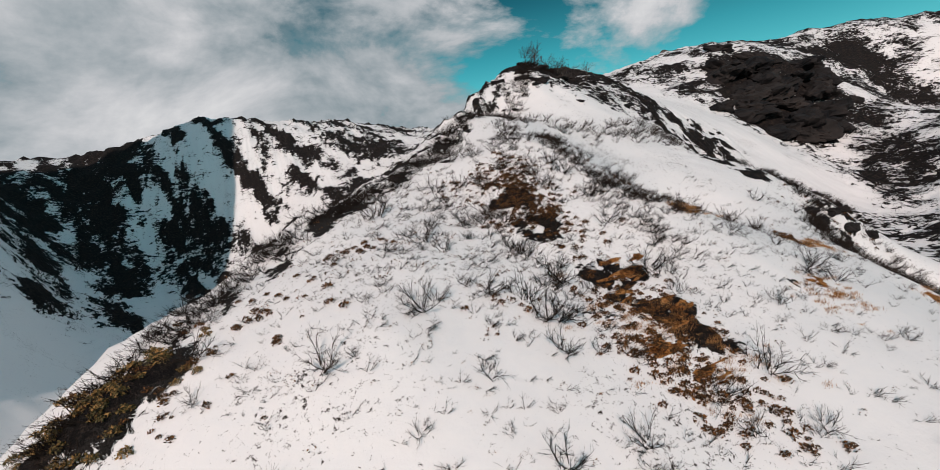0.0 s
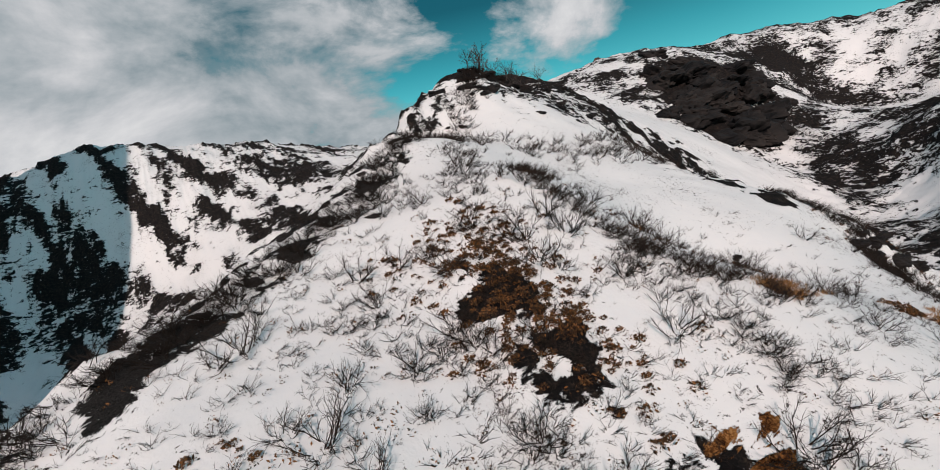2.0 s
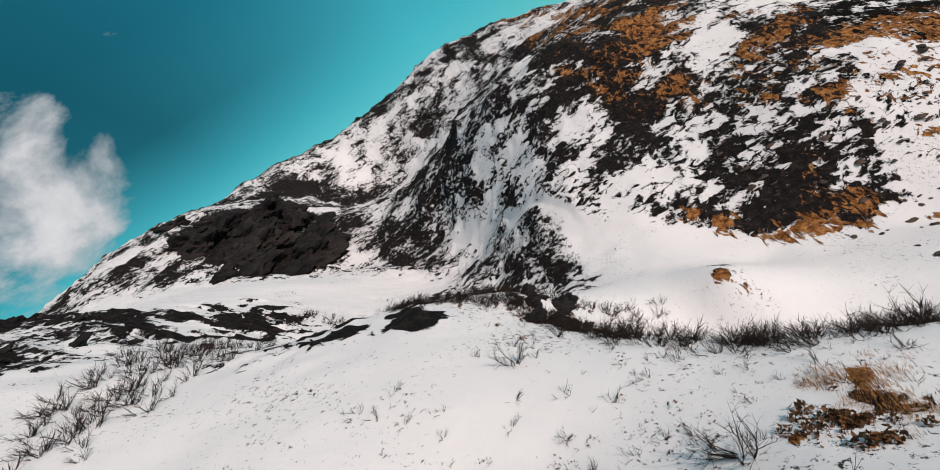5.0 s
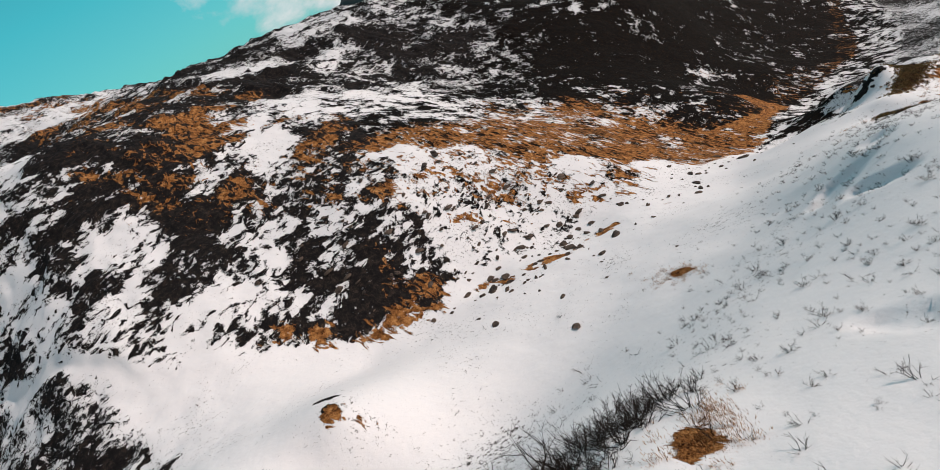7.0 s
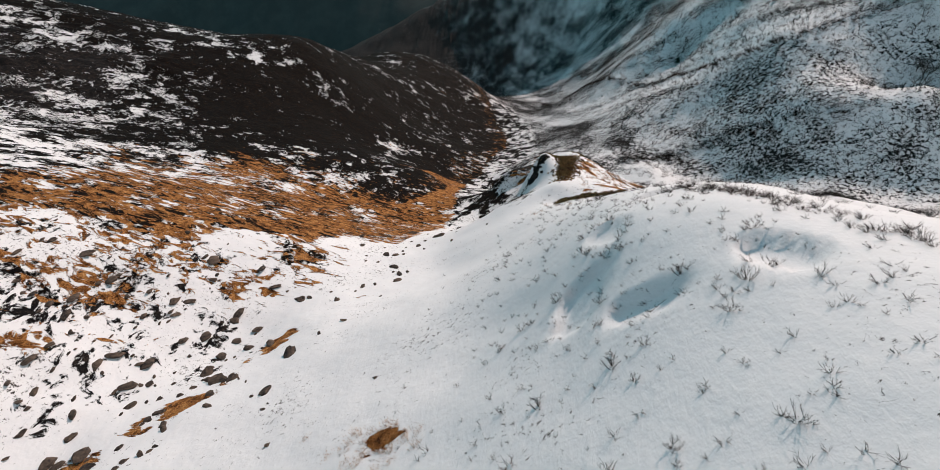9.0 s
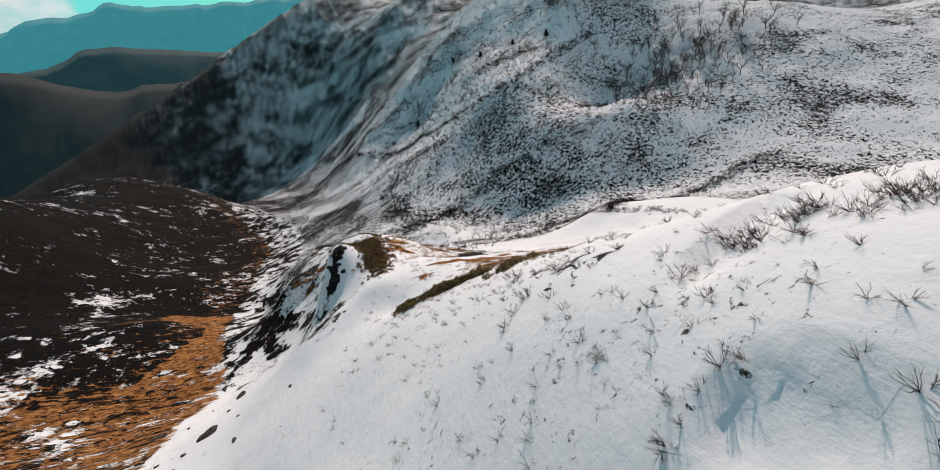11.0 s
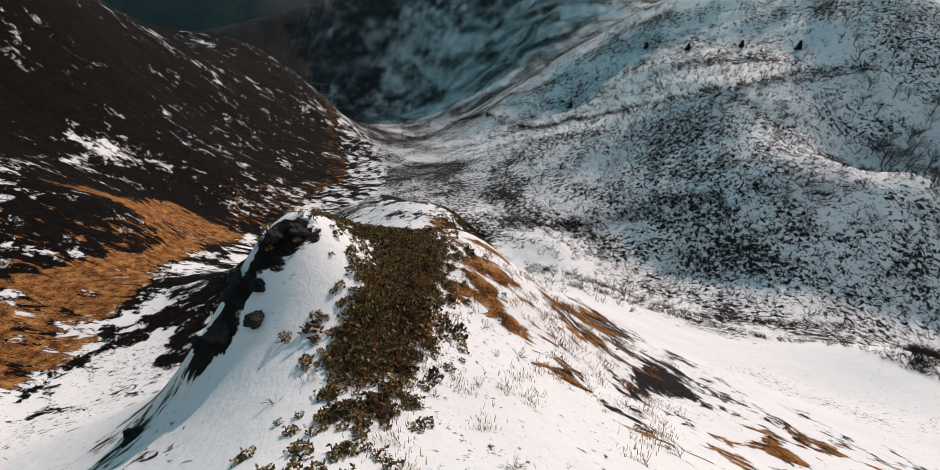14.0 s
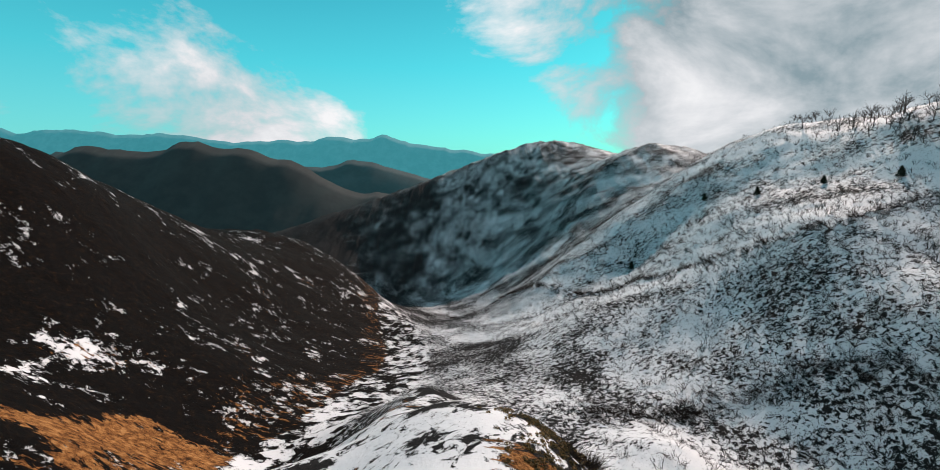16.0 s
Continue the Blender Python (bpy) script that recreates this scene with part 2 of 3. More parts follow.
VALLEY_SPUR = [
    (1, 12, -7), (-44, 18, -28), (14, 18, -14), (4, 22, -13), (-8, 24, -16), (13, 28, -20), (-18, 30, -23), (3,
    30, -14), (-19, 32, -20), (-9, 36, -19), (5, 36, -16), (20, 42, -30), (-24, 44, -33), (2, 46, -20), (-13,
    52, -29), (-15, 62, -32), (10, 62, -42), (-30, 66, -45), (34, 78, -54), (10, 84, -51), (-13, 85, -41), (-28,
    90, -56), (44, 91, -53), (28, 100, -58), (-10, 106, -48), (8, 106, -58), (1, 56, -25.5), (-4, 50, -22),
    (-14, 40, -22)]
FAR_HILL = [
    (82, -3, -19), (140, 0, -39), (77, 38, -43), (129, 47, -48), (74, 81, -57), (192, 93, -22), (111, 102, -25),
    (151, 106, -36), (266, 113, -4), (-42, 133, -70), (118, 148, -14), (255, 148, 0), (57, 182, -51), (179, 190,
    14), (205, 205, 30), (-36, 213, -89), (113, 216, -21), (349, 222, -37), (170, 290, 19), (257, 281, 14), (79,
    297, -47), (196, 330, 18), (222, 378, -10), (-48, 400, -138), (22, 481, -137), (215, 590, 24), (-23, 612,
    -159), (88, 251, -54), (148, 94, -21), (89, 195, -40), (74, 268, -57), (83, 143, -43), (49, 92, -60), (104,
    89, -34), (156, 207, -3), (195, 235, 24)]
OUTER = [
    (0, -1000, 50), (400, -900, 10), (-476, -534, 124), (500, -500, 39), (-357, -445, 149), (-445, -378, 147),
    (-401, -311, 69), (-668, -310, 130), (-522, -279, 143), (-573, -182, 161), (-530, -79, 128), (-678, -57,
    110), (-700, 0, 112), (500, 0, -20), (-471, 5, 88), (368, 176, -42), (-500, 200, 30), (450, 250, -70),
    (-350, 350, -45), (520, 480, -70), (380, 620, -30), (-330, 690, -150), (290, 720, -10), (-137, 811, -84),
    (137, 860, 48), (-404, 830, -130), (-520, 690, -170)]


def smooth_noise(x, y, seed, octaves=5, gain=0.5):
    """Value noise in -1..1 for arrays of places, summed over octaves."""
    rng = np.random.default_rng(seed)
    table = rng.uniform(-1, 1, (256, 256))
    total, size = np.zeros_like(x), 1.0
    for o in range(octaves):
        u, v = x * 2.0**o + 17.3 * o, y * 2.0**o - 9.1 * o
        i, j = np.floor(u).astype(int), np.floor(v).astype(int)
        a, b = u - i, v - j
        a, b = a * a * a * (a * (a * 6 - 15) + 10), b * b * b * (b * (b * 6 - 15) + 10)
        at = lambda di, dj: table[(i + di) % 256, (j + dj) % 256]
        total += size * ((at(0, 0) * (1 - a) + at(1, 0) * a) * (1 - b) + (at(0, 1) * (1 - a) + at(1, 1) * a) * b)
        size *= gain
    return total


def blob(x, y, cx, cy, rx, ry, turn=0.0):
    """A soft patch of 1 within an ellipse, fading to 0 outside."""
    c, s = math.cos(radians(turn)), math.sin(radians(turn))
    u, v = ((x - cx) * c + (y - cy) * s) / rx, (-(x - cx) * s + (y - cy) * c) / ry
    return np.clip(1.6 - np.sqrt(u * u + v * v) * 1.05, 0, 1)


def step(v, lo, hi):
    t = np.clip((v - lo) / (hi - lo), 0, 1)
    return t * t * (3 - 2 * t)


FORMS = [(SPUR, 1), (SPUR_BACK, 1), (MOUNTAIN, 120), (LEFT_RIDGE, 100), (BASIN, 5), (FIELD, 1), (DARK_HILL, 60), (MOUND, 0.5), (VALLEY_SPUR, 1), (FAR_HILL, 120), (OUTER, 200)]
SPOTS = np.array(sum((spots for spots, loose in FORMS), []), float)
LOOSE = np.array(sum(([loose] * len(spots) for spots, loose in FORMS), []), float)


def plate(r2):
    return 0.5 * r2 * np.log(r2 + 1e-9)


def bend_plate():
    """Weights of the thin plate that is bent through the spots."""
    n = len(SPOTS)
    d = SPOTS[:, None, :2] - SPOTS[None, :, :2]
    a = np.zeros((n + 3, n + 3))
    a[:n, :n] = plate((d**2).sum(-1)) + np.diag(LOOSE)
    a[:n, n], a[:n, n + 1:] = 1, SPOTS[:, :2]
    a[n:, :n] = a[:n, n:].T
    return np.linalg.solve(a, np.r_[SPOTS[:, 2], 0, 0, 0])


BEND = bend_plate()


def far_land(x, y):
    """The plain and the ranges beyond the valley."""
    h = -330 + 30 * smooth_noise(x / 700, y / 700, 5, 4)
    for cx, cy, rx, ry, top in RANGES:
        h = np.maximum(h, -330 + (top + 330) * np.exp(-((x - cx) / rx) ** 2 - ((y - cy) / ry) ** 2)
                       * (1 + 0.10 * smooth_noise(x / 260, y / 260, 8, 4)))
    return h


RANGES = [(-2600, -2600, 1500, 900, 200), (2600, -2400, 1500, 900, 120)]


def lie(x, y):
    """The height of the land without its small relief."""
    x, y = np.asarray(x, float).ravel(), np.asarray(y, float).ravel()
    h = np.empty_like(x)
    for k in range(0, len(x), 40000):
        p = np.stack([x[k:k + 40000], y[k:k + 40000]], 1)
        d = p[:, None] - SPOTS[None, :, :2]
        h[k:k + 40000] = plate((d**2).sum(-1)) @ BEND[:-3] + BEND[-3] + p @ BEND[-2:]
    r = np.hypot((x + 80) / 1.0, (y + 50) / 1.15)
    keep = 1 - step(r, 780, 1150)
    h = np.clip(h, -400, 420)
    h = h + 380 * np.exp(-((x - 292) / 70) ** 2 - ((y + 335) / 145) ** 2)      # unseen peak added to the east to cast shade on the left ridge
    far = far_land(x, y)
    return h * keep + far * (1 - keep)


def covers(x, y):
    """Shares of the ground that bare rock, dry grass and low brush take."""
    n1, n2 = smooth_noise(x / 40, y / 40, 11, 4), smooth_noise(x / 13, y / 13, 12, 3)
    n3 = smooth_noise(x / 3.2, y / 3.2, 14, 3)
    streak = smooth_noise((x + 0.7 * y) / 12, (y - 0.7 * x) / 70, 13, 3)
    foot = np.interp(y, [-300, -266, -194, -154, -135, -113, -104, -98, -85, -60], [-290, -256, -152, -90, -76, -60, -66, -80, -96, -140]) - 5 * n2
    face = step(foot - x, -4, 10) * (1 - step(y, -75, -45)) * (1 - step(-y, 420, 520))   # the mountain above the basin
    high = step(-x, 130, 200) * (1 - step(y, 40, 160)) * (1 - step(-y, 420, 520))
    rock = 0.03 + np.maximum(face, high) * (0.52 + 0.14 * n1 + 0.12 * n2)
    rock = np.maximum(rock, (0.68 + 0.15 * n2) * blob(x, y, -252, -332, 80, 50, 40))      # the dark dome
    rock = np.maximum(rock, (0.60 + 0.2 * n1) * blob(x, y, -34, -262, 56, 36))           # knob on the crest
    rock = np.maximum(rock, (0.52 + 0.12 * n2) * blob(x, y, -95, -196, 55, 32, 30))
    rock = np.maximum(rock, 0.43 * blob(x, y, -74, -80, 32, 28))                       # boulder field
    left = step(-y, 330, 420) * step(x, -160, -80)
    gully = smooth_noise((x + 0.35 * y) / 15, y / 90, 17, 4, 0.65)
    rock = np.maximum(rock, (0.45 + 0.24 * gully + 0.18 * n2 + 0.10 * n3 + 0.14 * step(x, 90, 190)) * left)
    below = step(foot + 60 - x, 0, 25) * (1 - step(foot - x, -4, 10)) * step(-y, 150, 175) * (1 - step(-y, 300, 360))     # scattered rock under the face
    rock = np.maximum(rock, (0.45 + 0.10 * n2) * below)
    for cx, cy, rx, ry, turn, share in ROCK_PATCHES:
        rock = np.maximum(rock, share * blob(x, y, cx, cy, rx, ry, turn) * (0.80 + 0.5 * n3))
    hill_edge = y + 48 - 0.62 * (x + 60)
    stream = np.interp(y, [-60, 8, 33, 70, 91, 120, 152, 190, 240, 396, 520], [-34, -36, -36, -42, -44, -40, -38, -31, -36, -72, -120])
    dark = step(stream - 5 - x, -3 + 3 * n2, 4 + 3 * n2) * step(hill_edge + 7 * n2 + 9 * n1, -7, 9) * (1 - step(y, 470, 560))
    rim = 1 - step(np.minimum(hill_edge, (stream - 8 - x) * 1.6), 8, 34) * np.clip(0.75 + 0.5 * n2 + 0.4 * n1, 0, 1)
    # past y = 0..55 more dark heath and less straw stand in for cloud shade
    heath = np.maximum(0.34 * face * step(y, -165, -95) * (0.75 + 0.5 * n1), dark * (0.60 + 0.13 * step(y, 0, 55) + 0.07 * n1 + 0.08 * n2 + 0.10 * n3) * (1 - 0.30 * high))
    straw = np.maximum(0.50 * face * step(y, -150, -105) * (0.75 + 0.8 * n2), dark * (1 - high) * (1 - step(-x, 105, 135)) * (0.06 + (0.38 + 0.30 * n2 + 0.15 * n1) * (1 - step(y, 5, 45)) + (0.36 - 0.06 * step(y, 30, 90)) * rim))
    straw = np.clip(straw, 0, 0.55)
    strewn = step(hill_edge, -42, -12) * (1 - step(hill_edge, 0, 15)) * step(stream - 4 - x, 0, 14) * (1 - step(-x, 130, 160))   # thin growth below the dark hill
    straw = np.maximum(straw, strewn * (0.40 + 0.14 * n2))
    heath = np.maximum(heath, strewn * (0.44 + 0.12 * n2))
    field = step(stream - 3 - x, 0, 5) * step(x + 76 - 4 * n2, 0, 8) * step(y + 6 * n2, 12, 26) * (1 - step(y + 8 * n2, 88, 104))    # dry meadow by the stream
    field = field * (1 - 0.9 * step(blob(x, y, -64, 42, 11, 20, -15) + 0.3 * n2, 0.3, 0.6))
    straw = np.maximum(straw, field * (0.74 + 0.18 * n2))
    straw = np.maximum(straw, dark * (0.52 + 0.2 * n2) * (1 - step(stream - x, 6, 16)) * step(y, 95, 110) * (1 - step(y, 230, 280)))
    for cx, cy, rx, ry, turn, share in GRASS_PATCHES:
        straw = np.maximum(straw, 0.85 * share * blob(x, y, cx, cy, rx, ry, turn) * (0.80 + 0.5 * n3))
    heath = np.maximum(heath, (0.60 + 0.14 * n3) * (1 - step(np.abs(x - stream), 10, 24)) * step(y, -30, 20) * (1 - step(y, 400, 480)))
    far_hill = step(x + 0.12 * (y - 60), 36, 60) * step(y + 0.4 * (x - 60), 0, 40)
    far_hill = np.maximum(far_hill, step(x - stream, 7, 16) * step(y, 62, 95))
    far_hill = np.maximum(far_hill, step(y, 420, 520) * (1 - step(y, 1500, 1800)))
    brush = far_hill * (0.43 + 0.05 * n1 + 0.05 * n2 + 0.06 * streak + 0.08 * step(y, 260, 420) + 0.10 * (1 - step(x - stream, 30, 90)) * step(y, 60, 100))
    brush = np.maximum(brush, dark * (0.35 + 0.2 * n1) * step(-x, 70, 110))
    brush = np.maximum(brush, 0.30 * blob(x, y, -4, 30, 16, 40) + 0.1 * n2)
    brush = np.maximum(brush, (0.40 + 0.12 * n2) * below)
    for cx, cy, rx, ry, turn, share in BRUSH_PATCHES:
        brush = np.maximum(brush, share * blob(x, y, cx, cy, rx, ry, turn) * (0.80 + 0.5 * n3))
    brush = np.maximum(brush, (0.62 + 0.35 * step(-x - 0.2 * y + 60 * n1, 0, 220)) * step(y + 50 * n1, 330, 480) * step(-x + 50 * n1 + 20 * n2, 10, 130))      # dark woods behind the hill
    brush = np.maximum(brush, step(y, 1100, 1400) * 1.2)
    return np.clip(rock, 0, 1.2), np.clip(heath, 0, 1.2), np.clip(straw, 0, 1.2), np.clip(brush, 0, 1.2)


# Patches of bare ground: centre, half widths, turn and share.
ROCK_PATCHES = [(12, -250, 30, 6, 45, 0.62), (44.5, -152, 4, 4, 0, 0.72), (46, -143, 4.4, 8, 15, 0.74), (50, -214, 75, 13, 42, 0.5), (47.5, -167, 4.0, 7.5, 0, 0.92), (-34, -172, 9, 4, 20, 0.55), (4, -155, 2.6, 1.1, 30, 0.7), (-8, -13, 2.0, 5.0, -42, 0.68), (-11, -19, 3.5, 8, -15, 0.38),
                (-50, -146, 5, 3, 30, 0.6), (0.6, -45, 4.4, 1.7, -36, 0.62), (97, -157, 7, 4, 0, 0.6),
                (-80, -253, 40, 20, 30, 0.70), (-30, -196, 12, 6, 50, 0.7), (6, -173, 3.6, 2.2, 30, 0.85), (25.5, -141, 1.6, 4, 10, 0.75), (-24, -184, 9, 4, 50, 0.75), (-28, -204, 13, 6, 45, 0.62), (-29, -188, 11, 4.5, 45, 0.58), (8, -157, 2.4, 1.2, 50, 0.56)]
GRASS_PATCHES = [(30, -15, 18, 9, 8, 0.62), (-73, -122, 6, 13, -25, 0.75), (-85, -137, 9, 4, 35, 0.72), (-155, -126, 26, 16, 20, 0.50), (-112, -10, 30, 26, 0, 0.55), (-62, -24, 10, 12, 30, 0.75),
                 (43, -153, 4.5, 3, 0, 0.64), (46, -146, 4.6, 5, 10, 0.62), (47.5, -138, 3.4, 6, 25, 0.66), (24, -160, 3, 1.8, 20, 0.9), (24, -141, 4.5, 1.8, 30, 0.8),
                 (1, -139, 1.6, 3, 0, 0.95), (3, -153, 2.2, 1.4, 0, 0.9), (8, -157.5, 2.0, 1.2, 50, 0.8), (-61, -103, 6, 2.4, 45, 0.95), (-53, -94, 6, 2.2, 50, 0.95),
                 (-47, -79, 6, 1.8, 62, 0.9), (-20, -103, 3.5, 2, 20, 0.8), (-47, -146, 4, 3, 0, 0.8), (22, -38, 20, 12, 10, 0.74), (24, -29, 20, 5, 8, 0.92), (50, -30, 22, 7, 5, 0.90), (8.5, -176, 1.8, 1.2, 0, 0.95), (5, 27, 4, 10, -6, 0.7),
                 (0.3, -12, 1.9, 8, -8, 0.8), (-2.5, -2, 5, 5, 0, 0.7), (16, 4, 8, 22, -25, 0.62), (-75, -88, 14, 2.5, 35, 0.6), (-38, -66, 3, 1.5, 60, 0.7),
                 (-14, 29, 9, 6, 30, 0.56), (11, 3, 6, 16, -25, 0.74), (9, 22, 4, 6, 0, 0.8), (-15, 78, 8, 26, 0, 0.46), (34, -40, 26, 10, 10, 0.70)]
BRUSH_PATCHES = [(32, -8, 24, 13, -20, 0.46), (-9, -23, 5, 10, -15, 0.46), (-16, -12, 6, 10, -30, 0.44), (12, -248, 30, 9, 45, 0.55), (-15, 18, 11, 30, 0, 0.6), (0, 45, 9, 20, 0, 0.56), (60, -190, 62, 3.6, 42, 0.62), (-6, 85, 9, 34, 4, 0.7), (0, -12, 2.1, 9, -8, 0.8), (-3, -2, 5.5, 6, 0, 0.75), (22, 4, 14, 24, -30, 0.60), (97, -157, 9, 5, 0, 0.8), (2, -46, 6, 2, -36, 0.6),
                 (44, -164, 9, 8, 0, 0.36), (47, -141, 6, 11, 20, 0.4), (8, -62, 10, 16, 0, 0.33), (-11, -16, 5, 11, -15, 0.52), (-14, -24, 7, 12, 0, 0.44), (8, 36, 4.5, 13, -10, 0.95),
                 (-13, 74, 9, 30, 0, 0.54), (-14, 31, 11, 9, 0, 0.50), (-28, -206, 15, 9, 45, 0.46), (7, -155, 5, 3, 30, 0.5)]


# Wind-scooped hollows on the flank: centre, half widths, turn and depth.
HOLLOWS = [(2.6, -86, 1.5, 2.6, 20, 0.8), (-0.5, -94, 1.8, 4.6, -25, 1.0), (4, -98.5, 3, 1.6, 10, 0.9), (12.5, -98, 1.6, 2.6, 30, 0.9), 
           (8, -126, 2.4, 1.5, 0, 0.8), (10, -78, 4, 1.4, 10, 0.8)]


def height(x, y):
    x, y = np.asarray(x, float).ravel(), np.asarray(y, float).ravel()
    rock, heath, straw, brush = covers(x, y)
    far = np.clip(np.hypot(x, y + 60) / 250, 0.35, 3)
    rough = 0.35 + 2.2 * np.clip(rock, 0, 1) + 0.8 * np.clip(brush, 0, 1)
    scoop = np.zeros_like(x)
    for cx, cy, rx, ry, turn, deep in HOLLOWS:
        scoop = np.maximum(scoop, deep * step(blob(x, y, cx, cy, rx, ry, turn) + 0.25 * smooth_noise(x / 2.5, y / 2.5, 15, 2), 0.45, 0.75))
    crag = np.clip(rock - 0.25, 0, 0.5) * step(np.hypot(x, y + 60), 90, 200)
    ledge = crag * (9.0 * (0.6 - np.abs(smooth_noise(x / 34, y / 34, 6, 4, 0.55))) + 3.0 * (0.6 - np.abs(smooth_noise(x / 8, y / 8, 7, 3, 0.6))))
    return lie(x, y) - scoop + ledge + np.maximum(far, 0.7) * 0.8 * smooth_noise(x / 20, y / 20, 2, 3) + far * (rough * 0.45 * (1 - np.abs(smooth_noise(x / 9, y / 9, 3, 4, 0.55)))
                              + 0.10 * smooth_noise(x / 2.4, y / 2.4, 4, 3)) - 0.4


def grid_lines(lo, hi, step_size, grow, reach):
    line = list(np.arange(lo, hi, step_size))
    s, at = step_size, hi
    while at < reach:
        line.append(at)
        s = min(s * grow, 90)
        at += s
    line.append(reach)
    s, at, low = step_size, lo, []
    while at > -reach:
        s = min(s * grow, 90)
        at -= s
        low.append(max(at, -reach))
    return np.array(low[::-1] + line)


def mesh_object(name, verts, faces, mat, smooth=True):
    me = bpy.data.meshes.new(name)
    me.from_pydata(verts, [], faces)
    me.materials.append(mat)
    if smooth:
        me.polygons.foreach_set("use_smooth", [True] * len(me.polygons))
    me.update()
    return new(name, me)


def build_ground():
    xs = grid_lines(-130, 130, 0.8, 1.02, 4700)
    ys = grid_lines(-220, 130, 0.8, 1.02, 4700)
    gx, gy = np.meshgrid(xs, ys)
    x, y = gx.ravel(), gy.ravel()
    z = height(x, y)
    w, h = len(xs), len(ys)
    i = (np.arange(h - 1)[:, None] * w + np.arange(w - 1)).ravel()
    faces = np.stack([i, i + 1, i + w + 1, i + w], 1)
    me = bpy.data.meshes.new("ground")
    me.vertices.add(len(x))
    me.vertices.foreach_set("co", np.stack([x, y, z], 1).ravel())
    me.loops.add(faces.size)
    me.loops.foreach_set("vertex_index", faces.ravel().astype(np.int32))
    me.polygons.add(len(faces))
    me.polygons.foreach_set("loop_start", np.arange(0, faces.size, 4, dtype=np.int32))
    me.polygons.foreach_set("use_smooth", np.ones(len(faces), bool))
    me.update(calc_edges=True)
    for name, values in zip(("rock", "heath", "straw", "brush"), covers(x, y)):
        me.attributes.new(name, "FLOAT", "POINT").data.foreach_set("value", values.astype(np.float32))
    me.materials.append(GROUND)
    return tagged(new("ground", me), "snow-covered mountain land with dark rock and dry heath", "ground", kind="structure")


ground = build_ground()


# ---- distant ranges ----
def far_range(name, label, away, half, crest, rough, seed, mat):
    """A long wooded ridge across the view. crest: sideways place and height of its tops."""
    xs, at = np.linspace(-half, half, 220), np.array(crest, float)
    top = np.interp(xs, at[:, 0], at[:, 1]) + rough * smooth_noise(xs / (rough * 9), xs * 0 + seed, seed, 5)
    verts, rows = [], 9
    for r in range(rows):
        f = r / (rows - 1)
        fold = rough * 2.5 * smooth_noise(xs / (rough * 7), xs * 0 + r * 0.7, seed + 1, 4) * (1 - f)
        z = -420 + (top + 420) * (1 - (1 - f) ** 1.3)
        verts += [(x, away - (1 - f) * 420 + d, h) for x, d, h in zip(xs, fold, z)]
    n = len(xs)
    verts += [(x, away + 300, -420) for x in xs]
    faces = [(r * n + i, r * n + i + 1, (r + 1) * n + i + 1, (r + 1) * n + i) for r in range(rows) for i in range(n - 1)]
    return tagged(mesh_object(name, verts, faces, mat), label, "hills", kind="structure")


# haze on these ranges is painted in as emission of their materials
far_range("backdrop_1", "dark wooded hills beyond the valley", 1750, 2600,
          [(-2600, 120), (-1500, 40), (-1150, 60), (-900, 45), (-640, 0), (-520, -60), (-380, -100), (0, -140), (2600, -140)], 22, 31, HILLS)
far_range("backdrop_2", "distant wooded ridge, its haze put in as a glow", 2500, 3600,
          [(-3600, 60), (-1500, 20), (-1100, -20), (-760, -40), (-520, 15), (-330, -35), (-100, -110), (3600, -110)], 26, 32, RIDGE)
far_range("backdrop_3", "mountain range on the horizon, its turquoise haze put in as a glow", 4300, 4400,
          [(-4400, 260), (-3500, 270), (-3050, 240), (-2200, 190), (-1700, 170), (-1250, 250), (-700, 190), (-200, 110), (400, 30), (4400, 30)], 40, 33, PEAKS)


# ---- plants and stones: materials ----
def plain_material(name, dark, light, scale=6.0, rough=0.85, bump=0.3):
    m, t, b, p = material(name)
    info = t.nodes.new("ShaderNodeObjectInfo").outputs["Random"]
    n = noisen(t, p, scale, 6, 0.65)
    shift = mathn(t, "ADD", n, mathn(t, "MULTIPLY_ADD", info, 0.16, -0.08))
    t.links.new(ramp(t, shift, [(0.34, dark), (0.66, light)]), b.inputs["Base Color"])
    b.inputs["Roughness"].default_value = rough
    b.inputs["Specular IOR Level"].default_value = 0.2
    relief(t, b, n, bump, 0.1)
    return m


def leaf_material(name, stops):
    m, t, b, p = material(name)
    n = t.nodes.new("ShaderNodeNewGeometry").outputs["Random Per Island"]
    t.links.new(ramp(t, n, stops), b.inputs["Base Color"])
    b.inputs["Roughness"].default_value = 0.7
    b.inputs["Specular IOR Level"].default_value = 0.25
    return m


BARK = plain_material("dark_bark", (0.008, 0.006, 0.005), (0.042, 0.028, 0.021), 9)
PALE_BARK = plain_material("grey_bark", (0.03, 0.024, 0.022), (0.11, 0.09, 0.08), 5)
STONE = plain_material("dark_stone", (0.018, 0.016, 0.016), (0.14, 0.10, 0.075), 1.4, 0.85, 0.8)
CRAG = plain_material("black_crag", (0.006, 0.006, 0.007), (0.032, 0.027, 0.025), 0.5, 0.85, 0.9)
LEAF = leaf_material("evergreen_leaves", [(0.0, (0.025, 0.026, 0.012)), (0.5, (0.12, 0.095, 0.04)), (0.85, (0.36, 0.20, 0.065))])
BROWN_LEAF = leaf_material("withered_leaves", [(0.0, (0.02, 0.013, 0.008)), (0.6, (0.085, 0.045, 0.02)), (0.95, (0.24, 0.10, 0.03))])
